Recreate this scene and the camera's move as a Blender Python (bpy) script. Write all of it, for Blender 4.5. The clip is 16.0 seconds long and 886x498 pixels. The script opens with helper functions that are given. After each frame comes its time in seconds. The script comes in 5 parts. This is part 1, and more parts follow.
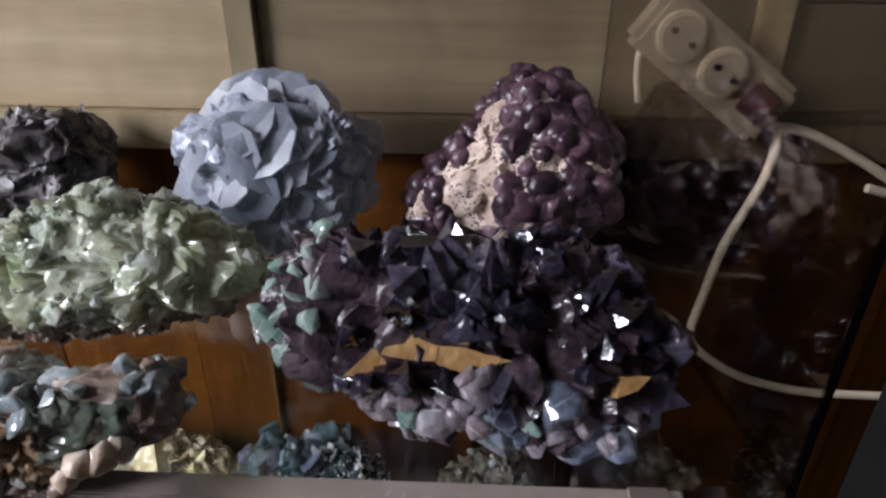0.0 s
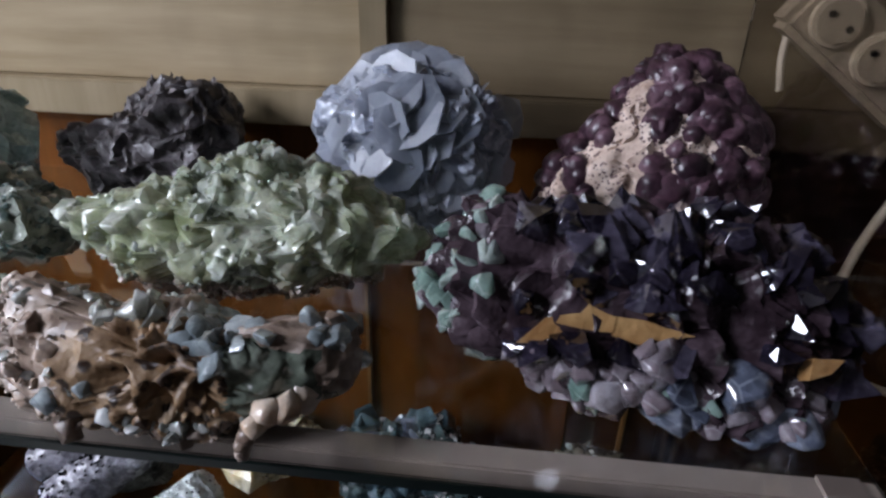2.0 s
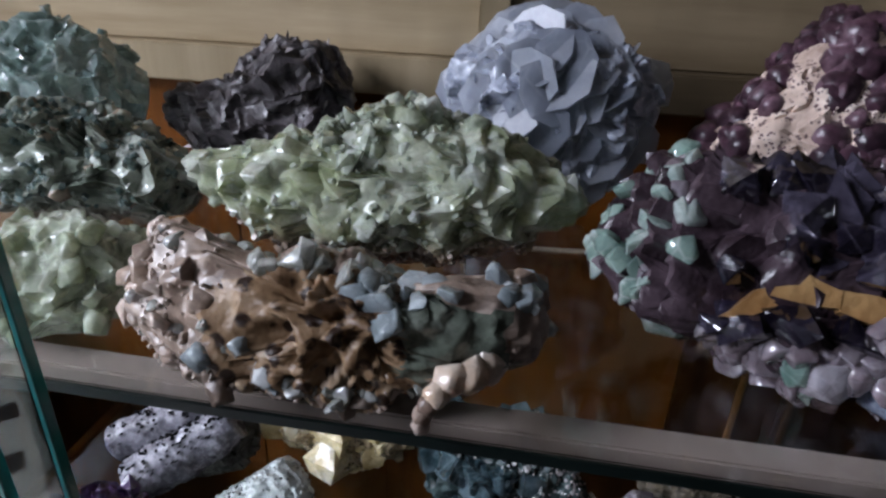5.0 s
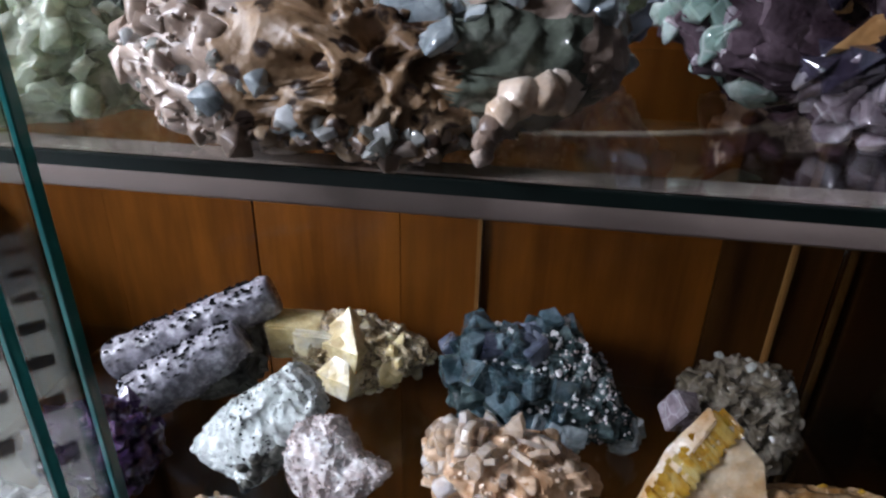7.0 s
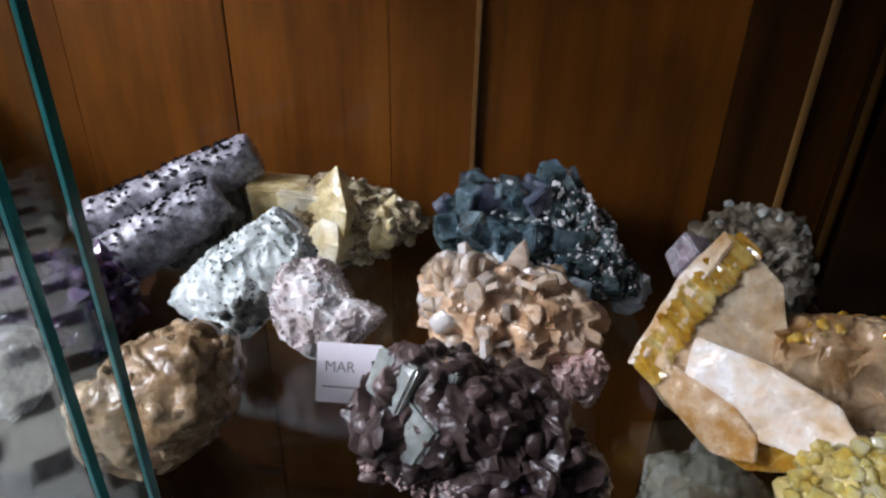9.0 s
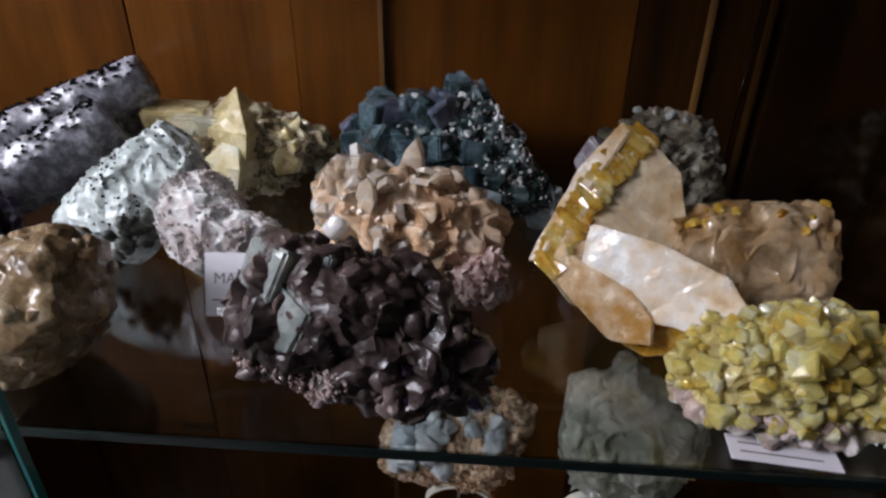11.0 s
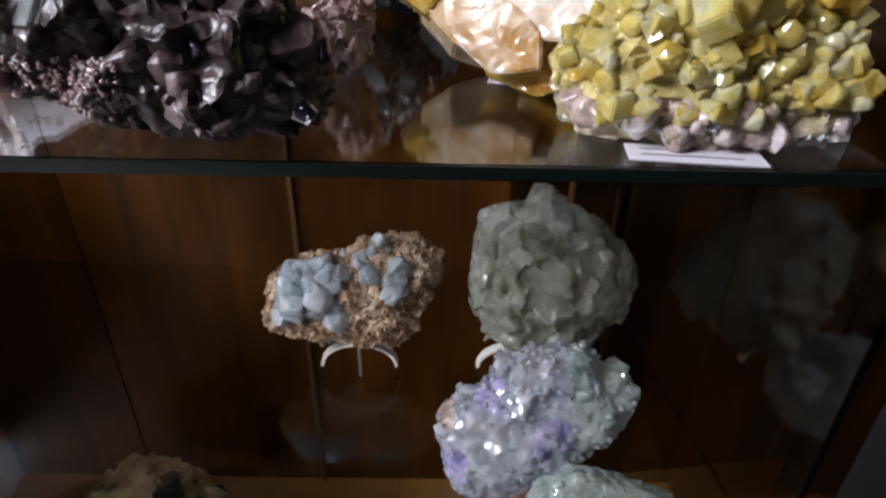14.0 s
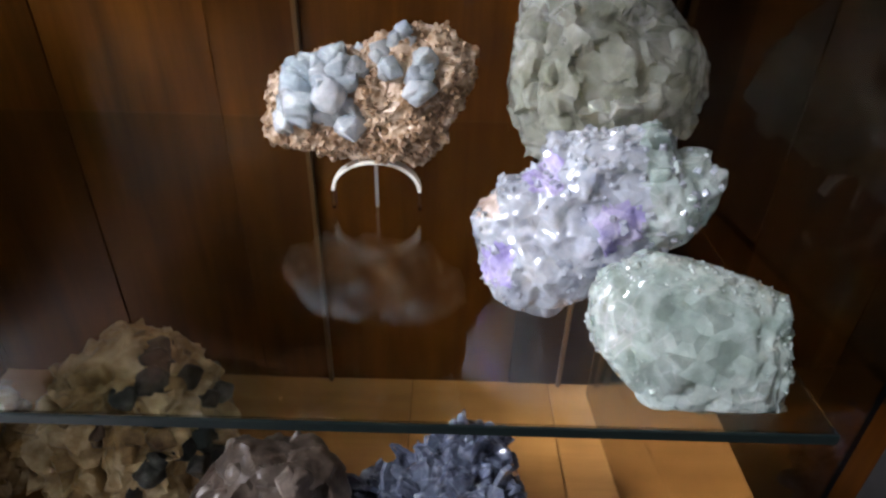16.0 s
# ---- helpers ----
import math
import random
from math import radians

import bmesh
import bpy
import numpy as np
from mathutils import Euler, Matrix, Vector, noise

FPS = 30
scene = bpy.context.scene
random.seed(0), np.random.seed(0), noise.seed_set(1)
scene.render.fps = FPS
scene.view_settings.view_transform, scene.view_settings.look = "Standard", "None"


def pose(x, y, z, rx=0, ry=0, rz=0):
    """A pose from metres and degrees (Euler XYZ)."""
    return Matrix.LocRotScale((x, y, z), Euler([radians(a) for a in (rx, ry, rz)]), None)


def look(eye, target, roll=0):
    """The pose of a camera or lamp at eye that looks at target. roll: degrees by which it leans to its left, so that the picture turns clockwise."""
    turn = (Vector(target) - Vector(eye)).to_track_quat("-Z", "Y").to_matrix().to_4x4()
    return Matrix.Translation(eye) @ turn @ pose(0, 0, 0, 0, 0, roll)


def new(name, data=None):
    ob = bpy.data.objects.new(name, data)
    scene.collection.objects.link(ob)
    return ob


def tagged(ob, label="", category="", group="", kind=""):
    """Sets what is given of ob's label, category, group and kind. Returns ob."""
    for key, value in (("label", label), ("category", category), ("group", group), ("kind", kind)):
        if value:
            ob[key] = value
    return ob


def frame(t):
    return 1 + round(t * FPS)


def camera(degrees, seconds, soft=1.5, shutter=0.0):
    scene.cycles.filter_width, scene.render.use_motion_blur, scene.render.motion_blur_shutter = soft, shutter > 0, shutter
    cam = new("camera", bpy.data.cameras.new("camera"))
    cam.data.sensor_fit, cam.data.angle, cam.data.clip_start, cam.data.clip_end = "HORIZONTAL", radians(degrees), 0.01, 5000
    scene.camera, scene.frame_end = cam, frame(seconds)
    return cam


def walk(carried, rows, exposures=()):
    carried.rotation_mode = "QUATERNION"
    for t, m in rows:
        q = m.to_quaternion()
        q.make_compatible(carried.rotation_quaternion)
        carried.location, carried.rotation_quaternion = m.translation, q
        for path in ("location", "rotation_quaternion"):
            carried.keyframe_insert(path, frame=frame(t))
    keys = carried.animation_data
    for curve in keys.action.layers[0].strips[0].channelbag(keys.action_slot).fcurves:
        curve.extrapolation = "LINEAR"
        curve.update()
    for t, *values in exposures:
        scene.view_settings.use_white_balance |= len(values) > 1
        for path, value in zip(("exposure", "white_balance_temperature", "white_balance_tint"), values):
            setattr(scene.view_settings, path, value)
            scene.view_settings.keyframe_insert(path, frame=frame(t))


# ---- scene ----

# camera and its way down past the shelves
cam = camera(70.94, 16.0, soft=2.5)
PATH = [
    # seconds, x, y, z, then the turn about x, y and z in degrees
    (0.0, 0.0104, -0.0255, 1.5836, 62.79, -0.52, 2.23),
    (0.5, -0.0072, -0.0266, 1.5667, 62.75, -0.26, 3.10),
    (1.0, -0.0234, -0.0258, 1.5609, 63.02, -0.65, 3.89),
    (1.5, -0.0463, -0.0291, 1.5545, 62.94, -0.71, 5.59),
    (2.0, -0.0624, -0.0353, 1.5594, 63.42, -1.24, 6.58),
    (2.5, -0.0818, -0.0361, 1.5632, 64.15, -1.18, 7.06),
    (3.0, -0.1008, -0.0348, 1.5623, 64.26, -1.33, 8.23),
    (5.5, -0.1459, -0.0223, 1.4942, 64.05, -1.70, 10.07),
    (6.0, -0.1526, -0.0251, 1.4643, 64.26, -1.37, 10.16),
    (6.5, -0.1551, -0.0288, 1.4314, 64.29, -2.17, 9.61),
    (7.0, -0.1585, -0.0313, 1.4028, 64.29, -1.18, 9.23),
    (7.5, -0.1603, -0.0369, 1.3664, 63.66, -2.12, 9.10),
    (8.0, -0.1639, -0.0481, 1.3320, 63.08, -1.70, 8.51),
    (10.5, -0.1342, -0.0535, 1.2352, 61.24, -1.28, 5.68),
    (11.0, -0.1090, -0.0586, 1.2215, 61.03, -0.75, 3.94),
    (11.5, -0.0956, -0.0668, 1.2069, 61.19, -0.38, 4.10),
    (12.0, -0.0795, -0.0664, 1.1767, 60.37, 0.12, 3.30),
    (12.5, -0.0701, -0.0647, 1.1461, 59.97, -0.24, 2.36),
    (13.0, -0.0529, -0.0623, 1.1226, 59.96, -0.84, 0.44),
    (13.5, -0.0403, -0.0558, 1.0970, 59.61, -0.96, -0.24),
    (14.0, -0.0469, -0.0526, 1.0650, 59.09, -1.02, 0.18),
    (14.5, -0.0591, -0.0500, 1.0324, 59.50, -1.12, 1.16),
    (15.0, -0.0622, -0.0510, 0.9991, 59.27, -1.66, 0.72),
    (15.5, -0.0659, -0.0532, 0.9506, 57.43, -1.90, 0.40),
    (16.0, -0.0649, -0.0498, 0.9113, 56.98, -1.36, 0.78),
]
walk(cam, [(t, pose(*p)) for t, *p in PATH], exposures=[(0.0, -0.32, 6500, 10), (1.5, -0.62, 6250, 10), (3.0, -0.95, 6050, 10), (6.0, -0.62, 6150, 10), (8.0, -0.28, 6250, 10), (11.0, -0.74, 6500, 10), (13.0, -0.46, 6400, 10), (14.5, 0.24, 6500, 10), (15.0, 0.58, 6500, 10), (16.0, 0.90, 6500, 10)])

# daylight: a sky outside, and the window's opening on the left in front of the case
world = bpy.data.worlds.new("sky")
scene.world = world
world.use_nodes = True
wn = world.node_tree.nodes
sky = wn.new("ShaderNodeTexSky")
sky.sky_type, sky.sun_disc = "NISHITA", False
sky.sun_elevation, sky.sun_rotation = radians(61), radians(-72)
world.node_tree.links.new(sky.outputs[0], wn["Background"].inputs[0])
wn["Background"].inputs[1].default_value = 0.04


def window_light(name, eye, target, width, height, watts, colour):
    data = bpy.data.lights.new(name, "AREA")
    data.shape, data.size, data.size_y, data.energy, data.color = "RECTANGLE", width, height, watts, colour
    lamp = new(name, data)
    lamp.matrix_world = look(eye, target)
    return lamp


window_light("window_daylight", (-2.97, -1.02, 2.90), (0.0, 0.32, 1.0), 1.1, 1.1, 222, (0.88, 0.89, 1.01))

sun_data = bpy.data.lights.new("sun", "SUN")
sun_data.energy, sun_data.angle, sun_data.color = 5.0, radians(0.5), (1.0, 0.95, 0.88)
sun = new("sun", sun_data)
sun.matrix_world = look((-1.54, 0.50, 2.9), (0, 0, 0))

# heights of the glass shelves and of the case
S1, S2, S3, BASE = 1.329, 0.966, 0.674, 0.300
FRONT, BACK, LEFT, RIGHT = 0.178, 0.545, -0.95, 0.132
GLASS = 0.006


# ---- materials ----
def nodes_of(name):
    m = bpy.data.materials.new(name)
    m.use_nodes = True
    nt = m.node_tree
    return m, nt, nt.nodes["Principled BSDF"], nt.links


def coords(nt, kind="Object", scale=(1, 1, 1)):
    c = nt.nodes.new("ShaderNodeTexCoord")
    mp = nt.nodes.new("ShaderNodeMapping")
    mp.inputs["Scale"].default_value = scale
    nt.links.new(c.outputs[kind], mp.inputs[0])
    return mp.outputs[0]


def noise_tex(nt, vec, scale, detail=6.0, rough=0.6):
    n = nt.nodes.new("ShaderNodeTexNoise")
    n.inputs["Scale"].default_value, n.inputs["Detail"].default_value, n.inputs["Roughness"].default_value = scale, detail, rough
    nt.links.new(vec, n.inputs["Vector"])
    return n.outputs["Fac"]


def ramp(nt, fac, stops):
    r = nt.nodes.new("ShaderNodeValToRGB")
    while len(r.color_ramp.elements) < len(stops):
        r.color_ramp.elements.new(0.5)
    for e, (p, c) in zip(r.color_ramp.elements, stops):
        e.position, e.color = p, (*c, 1.0) if len(c) == 3 else c
    nt.links.new(fac, r.inputs[0])
    return r.outputs[0]


def mixed(nt, fac, a, b, mode="MIX"):
    m = nt.nodes.new("ShaderNodeMix")
    m.data_type, m.blend_type = "RGBA", mode
    for sock, v in ((m.inputs[0], fac), (m.inputs[6], a), (m.inputs[7], b)):
        if isinstance(v, (int, float)):
            sock.default_value = v
        elif isinstance(v, tuple):
            sock.default_value = (*v, 1.0)
        else:
            nt.links.new(v, sock)
    return m.outputs[2]


def bumped(nt, bsdf, height, strength, distance):
    b = nt.nodes.new("ShaderNodeBump")
    b.inputs["Strength"].default_value, b.inputs["Distance"].default_value = strength, distance
    nt.links.new(height, b.inputs["Height"])
    nt.links.new(b.outputs[0], bsdf.inputs["Normal"])


def mineral(name, dark, mid, light, rough=0.2, clear=0.3, grain=60, low=None, level=0.02, blur=0.012, spots=None, spot_scale=260, relief=0.55, milky=0.12, sparkle=None, facets=110, mosaic=0.5):
    """Stone or crystal: three tones in cloudy grain, a matrix colour below a height of the stone, dark specks (on
    POROUS, painted hole shade), fine relief.
    """
    sparkle = (0.17 if clear >= 0.2 else 0.10 if clear >= 0.1 else 0.0) if sparkle is None else sparkle
    m, nt, b, lk = nodes_of(name)
    v = nt.nodes.new("ShaderNodeNewGeometry").outputs["Position"]
    fine = noise_tex(nt, v, grain)
    broad = noise_tex(nt, v, grain * 0.28, 3.0)
    both = nt.nodes.new("ShaderNodeMath")
    both.operation = "MULTIPLY_ADD"
    both.inputs[1].default_value = 0.55
    lk.new(fine, both.inputs[0])
    half = nt.nodes.new("ShaderNodeMath")
    half.operation = "MULTIPLY"
    half.inputs[1].default_value = 0.5
    lk.new(broad, half.inputs[0])
    lk.new(half.outputs[0], both.inputs[2])
    info = nt.nodes.new("ShaderNodeObjectInfo")
    shift = nt.nodes.new("ShaderNodeMath")
    shift.operation = "MULTIPLY_ADD"
    shift.inputs[1].default_value, shift.inputs[2].default_value = 0.22, -0.11
    lk.new(info.outputs["Random"], shift.inputs[0])
    tone = nt.nodes.new("ShaderNodeMath")
    tone.operation = "ADD"
    lk.new(both.outputs[0], tone.inputs[0])
    lk.new(shift.outputs[0], tone.inputs[1])
    col = ramp(nt, tone.outputs[0], [(0.36, dark), (0.54, mid), (0.73, light)])
    if clear >= 0.3:
        crack = nt.nodes.new("ShaderNodeTexVoronoi")
        crack.feature = "DISTANCE_TO_EDGE"
        crack.inputs["Scale"].default_value = grain * 1.3
        lk.new(v, crack.inputs["Vector"])
        line = ramp(nt, crack.outputs["Distance"], [(0.0, (0.9, 0.9, 0.9)), (0.07, (0, 0, 0))])
        patch = ramp(nt, broad, [(0.45, (0, 0, 0)), (0.62, (1, 1, 1))])
        col = mixed(nt, mixed(nt, 1.0, line, patch, "MULTIPLY"), col, light)
    if clear >= 0.15 and mosaic:
        for size, least, most in ((facets * 0.8, 1 - 0.5 * mosaic, 1 + 0.18 * mosaic), (facets * 2.3, 1 - 0.34 * mosaic, 1 + 0.2 * mosaic)):
            cell = nt.nodes.new("ShaderNodeTexVoronoi")
            cell.inputs["Scale"].default_value = size
            lk.new(v, cell.inputs["Vector"])
            part_of = nt.nodes.new("ShaderNodeSeparateColor")
            lk.new(cell.outputs["Color"], part_of.inputs[0])
            depth = nt.nodes.new("ShaderNodeMapRange")
            depth.inputs["To Min"].default_value, depth.inputs["To Max"].default_value = least, most
            lk.new(part_of.outputs[0], depth.inputs["Value"])
            col = mixed(nt, 1.0, col, depth.outputs[0], "MULTIPLY")
    if low:
        sep = nt.nodes.new("ShaderNodeSeparateXYZ")
        lk.new(coords(nt), sep.inputs[0])
        wob = nt.nodes.new("ShaderNodeMath")
        wob.operation = "MULTIPLY_ADD"
        wob.inputs[1].default_value = 0.05
        lk.new(broad, wob.inputs[0])
        lk.new(sep.outputs["Z"], wob.inputs[2])
        mr = nt.nodes.new("ShaderNodeMapRange")
        mr.inputs["From Min"].default_value, mr.inputs["From Max"].default_value = level + 0.025 - blur, level + 0.025 + blur
        lk.new(wob.outputs[0], mr.inputs["Value"])
        stone = ramp(nt, fine, [(0.3, tuple(0.35 * c for c in low)), (0.52, low), (0.75, tuple(min(1, 1.5 * c) for c in low))])
        col = mixed(nt, mr.outputs[0], stone, col)
    if spots:
        vo = nt.nodes.new("ShaderNodeTexVoronoi")
        vo.inputs["Scale"].default_value = spot_scale
        lk.new(v, vo.inputs["Vector"])
        sp = ramp(nt, vo.outputs["Distance"], [(0.34, (1, 1, 1)), (0.44, (0, 0, 0))])
        gate = ramp(nt, fine, [(0.42, (0, 0, 0)), (0.48, (1, 1, 1))])
        both_f = mixed(nt, 1.0, sp, gate, "MULTIPLY")
        col = mixed(nt, both_f, col, spots)
    lk.new(col, b.inputs["Base Color"])
    rr = nt.nodes.new("ShaderNodeMapRange")
    rr.inputs["To Min"].default_value, rr.inputs["To Max"].default_value = max(0.02, rough - 0.14), rough + 0.08
    lk.new(fine, rr.inputs["Value"])
    lk.new(rr.outputs[0], b.inputs["Roughness"])
    b.inputs["IOR"].default_value = 1.46
    b.inputs["Transmission Weight"].default_value = 0.66 if clear >= 0.45 else 0.46 if clear >= 0.3 else 0.9 * clear
    b.inputs["Coat Weight"].default_value, b.inputs["Coat Roughness"].default_value = 0.75 if rough < 0.32 and clear >= 0.25 else 0.3 if rough < 0.32 and clear >= 0.15 else 0.08, 0.05
    b.inputs["Coat IOR"].default_value = 1.65
    b.inputs["Subsurface Weight"].default_value = 0.45 if clear >= 0.3 and milky > 0.06 else milky
    b.inputs["Subsurface Radius"].default_value = (1.0, 0.9, 0.8)
    b.inputs["Subsurface Scale"].default_value = 0.018 if clear >= 0.3 else 0.008
    cells = nt.nodes.new("ShaderNodeTexVoronoi")
    cells.inputs["Scale"].default_value = 330
    lk.new(v, cells.inputs["Vector"])
    mix = nt.nodes.new("ShaderNodeMath")
    mix.operation = "MULTIPLY_ADD"
    mix.inputs[1].default_value = 0.55
    lk.new(cells.outputs["Distance"], mix.inputs[0])
    lk.new(noise_tex(nt, v, grain * 3.0, 4.0, 0.6), mix.inputs[2])
    bumped(nt, b, mix.outputs[0], relief * (0.16 if clear >= 0.3 else 0.45 if clear >= 0.15 else 0.9), 0.0011)
    if sparkle:
        # small cleavage facets, each tilted its own way
        tilt = nt.nodes.new("ShaderNodeTexVoronoi")
        tilt.inputs["Scale"].default_value = facets
        lk.new(v, tilt.inputs["Vector"])
        lean = nt.nodes.new("ShaderNodeVectorMath")
        lean.operation = "MULTIPLY_ADD"
        lean.inputs[1].default_value, lean.inputs[2].default_value = (2 * sparkle,) * 3, (-sparkle,) * 3
        lk.new(tilt.outputs["Color"], lean.inputs[0])
        total = nt.nodes.new("ShaderNodeVectorMath")
        total.operation = "ADD"
        lk.new(b.inputs["Normal"].links[0].from_socket, total.inputs[0])
        lk.new(lean.outputs[0], total.inputs[1])
        unit = nt.nodes.new("ShaderNodeVectorMath")
        unit.operation = "NORMALIZE"
        lk.new(total.outputs[0], unit.inputs[0])
        lk.new(unit.outputs[0], b.inputs["Normal"])
        lk.new(unit.outputs[0], b.inputs["Coat Normal"])
    return m


def wood(name, dark, light, rough, along="Z", scale=1.0, gloss=0.5, varnish=0.0):
    m, nt, b, lk = nodes_of(name)
    stretch = {"X": (1.2, 14, 14), "Y": (14, 1.2, 14), "Z": (14, 14, 1.2)}[along]
    v = coords(nt, "Object", tuple(s * scale for s in stretch))
    info = nt.nodes.new("ShaderNodeObjectInfo")
    off = nt.nodes.new("ShaderNodeVectorMath")
    off.operation = "ADD"
    lk.new(v, off.inputs[0])
    sc = nt.nodes.new("ShaderNodeMath")
    sc.operation = "MULTIPLY"
    sc.inputs[1].default_value = 37.0
    lk.new(info.outputs["Random"], sc.inputs[0])
    lk.new(sc.outputs[0], off.inputs[1])
    g = noise_tex(nt, off.outputs[0], 2.2, 8.0, 0.62)
    col = ramp(nt, g, [(0.32, dark), (0.68, light)])
    stain = noise_tex(nt, coords(nt, "Object", (5, 5, 3)), 1.5, 3.0)
    col = mixed(nt, ramp(nt, stain, [(0.45, (0, 0, 0)), (0.75, (0.55, 0.55, 0.55))]), col, tuple(0.45 * c for c in dark))
    tint = nt.nodes.new("ShaderNodeHueSaturation")
    val = nt.nodes.new("ShaderNodeMapRange")
    val.inputs["To Min"].default_value, val.inputs["To Max"].default_value = 0.72, 1.2
    lk.new(info.outputs["Random"], val.inputs["Value"])
    lk.new(val.outputs[0], tint.inputs["Value"])
    lk.new(col, tint.inputs["Color"])
    lk.new(tint.outputs[0], b.inputs["Base Color"])
    b.inputs["Roughness"].default_value = rough
    b.inputs["Specular IOR Level"].default_value = gloss
    b.inputs["Coat Weight"].default_value, b.inputs["Coat Roughness"].default_value = varnish, 0.10
    bumped(nt, b, g, 0.2, 0.001)
    return m


def plain(name, colour, rough=0.5, metal=0.0, vary=0.12, grain=40, bump=0.1):
    m, nt, b, lk = nodes_of(name)
    n = noise_tex(nt, coords(nt), grain)
    lk.new(ramp(nt, n, [(0.3, tuple(c * (1 - vary) for c in colour)), (0.7, tuple(min(1, c * (1 + vary)) for c in colour))]), b.inputs["Base Color"])
    b.inputs["Roughness"].default_value, b.inputs["Metallic"].default_value = rough, metal
    bumped(nt, b, n, bump, 0.0008)
    return m


def glass(name, colour, rough=0.0):
    m, nt, b, lk = nodes_of(name)
    b.inputs["Base Color"].default_value = (*colour, 1)
    b.inputs["Roughness"].default_value = rough
    b.inputs["IOR"].default_value = 1.5
    b.inputs["Transmission Weight"].default_value = 1.0
    n = noise_tex(nt, coords(nt), 9, 4.0)
    lk.new(ramp(nt, n, [(0.5, (rough, rough, rough)), (0.8, (rough + 0.05,) * 3)]), b.inputs["Roughness"])
    return m


GLASS_CLEAR = glass("shelf_glass", (0.93, 0.97, 0.95))
# dark tint stands in for the shade on everything behind the side pane
GLASS_SIDE = glass("shade_tinted_glass", (0.46, 0.43, 0.39))
GLASS_EDGE = plain("dark_glass_edge", (0.003, 0.007, 0.006), 0.35, vary=0.3)
DOOR_EDGE = plain("sea_green_glass_edge", (0.03, 0.20, 0.19), 0.1, vary=0.25)
BROWN = wood("brown_varnished_wood", (0.060, 0.018, 0.0016), (0.128, 0.042, 0.0045), 0.6, "Z", 1.0, 0.06, 0.35)
# darker copy of BROWN, shade of the right-hand panels put into the colour
BROWN_SHADED = wood("shaded_varnished_wood", (0.014, 0.0045, 0.0006), (0.046, 0.016, 0.002), 0.6, "Z", 1.0, 0.06, 0.3)
BEAD = wood("honey_wood_bead", (0.10, 0.045, 0.010), (0.20, 0.095, 0.022), 0.4)
PINE = wood("pale_pine", (0.25, 0.18, 0.09), (0.47, 0.375, 0.235), 0.6, "X", 0.6, 0.3)
# same pine with the shade of the wall's right part in its colour
PINE_SHADED = wood("shaded_pine", (0.085, 0.060, 0.030), (0.19, 0.145, 0.085), 0.6, "X", 0.6, 0.3)
PINE_UP = wood("pale_pine_upright", (0.24, 0.18, 0.09), (0.42, 0.33, 0.20), 0.6, "Z", 0.6, 0.3)
BASEWOOD = wood("orange_base_wood", (0.34, 0.15, 0.035), (0.50, 0.24, 0.065), 0.4, "X")
RAIL = plain("rail_paint", (0.18, 0.14, 0.12), 0.55, vary=0.1, grain=18)
BLACK = plain("black_frame", (0.006, 0.0055, 0.005), 0.8, vary=0.3)
BLACK.node_tree.nodes["Principled BSDF"].inputs["Specular IOR Level"].default_value = 0.1
PAPER = plain("white_card", (0.74, 0.70, 0.74), 0.7, vary=0.05)
INK = plain("grey_ink", (0.22, 0.20, 0.20), 0.7)
# white plastic of the power strip, dimmed in colour for the shade it hangs in
STRIP = plain("shaded_white_plastic", (0.27, 0.22, 0.16), 0.4, vary=0.1)
PLASTIC = plain("white_plastic", (0.72, 0.68, 0.60), 0.35, vary=0.06)
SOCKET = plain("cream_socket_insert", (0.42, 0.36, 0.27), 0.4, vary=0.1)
DARKRED = plain("dark_red_switch", (0.045, 0.012, 0.012), 0.3)
CORD = plain("white_cable", (0.60, 0.54, 0.44), 0.45, vary=0.1)
# nearly black so that the unseen room bounces little light into the case
PLASTER = plain("darkened_room_plaster", (0.035, 0.028, 0.023), 0.85, vary=0.08, grain=6)
TILE = plain("white_floor_tile", (0.46, 0.46, 0.445), 0.25, vary=0.05, grain=8)
TILE_DARK = plain("dark_floor_tile", (0.03, 0.03, 0.032), 0.3, vary=0.2)
CORD_DULL = plain("dull_beige_cable", (0.24, 0.19, 0.14), 0.6, vary=0.15)
STEEL = plain("grey_metal", (0.35, 0.35, 0.36), 0.35, 0.8)


# ---- building helpers ----
def part(name, bm, material, parent=None, label="", at=None, smooth=False):
    me = bpy.data.meshes.new(name)
    bm.normal_update()
    bm.to_mesh(me)
    bm.free()
    for m in material if isinstance(material, (list, tuple)) else [material]:
        me.materials.append(m)
    if smooth:
        me.shade_smooth()
    ob = new(name, me)
    ob.parent = parent
    if at is not None:
        ob.matrix_basis = at
    if label:
        tagged(ob, label)
    return ob


def box(x0, x1, y0, y1, z0, z1, bevel=0.0):
    bm = bmesh.new()
    bmesh.ops.create_cube(bm, size=1, matrix=Matrix.Translation(((x0 + x1) / 2, (y0 + y1) / 2, (z0 + z1) / 2)) @ Matrix.Diagonal((x1 - x0, y1 - y0, z1 - z0, 1)))
    if bevel:
        bmesh.ops.bevel(bm, geom=bm.edges[:], offset=bevel, segments=2, affect="EDGES", clamp_overlap=True)
    return bm


def anchor(name, x, y, z):
    e = new(name)
    e.location = (x, y, z)
    e.empty_display_size = 0.02
    return e


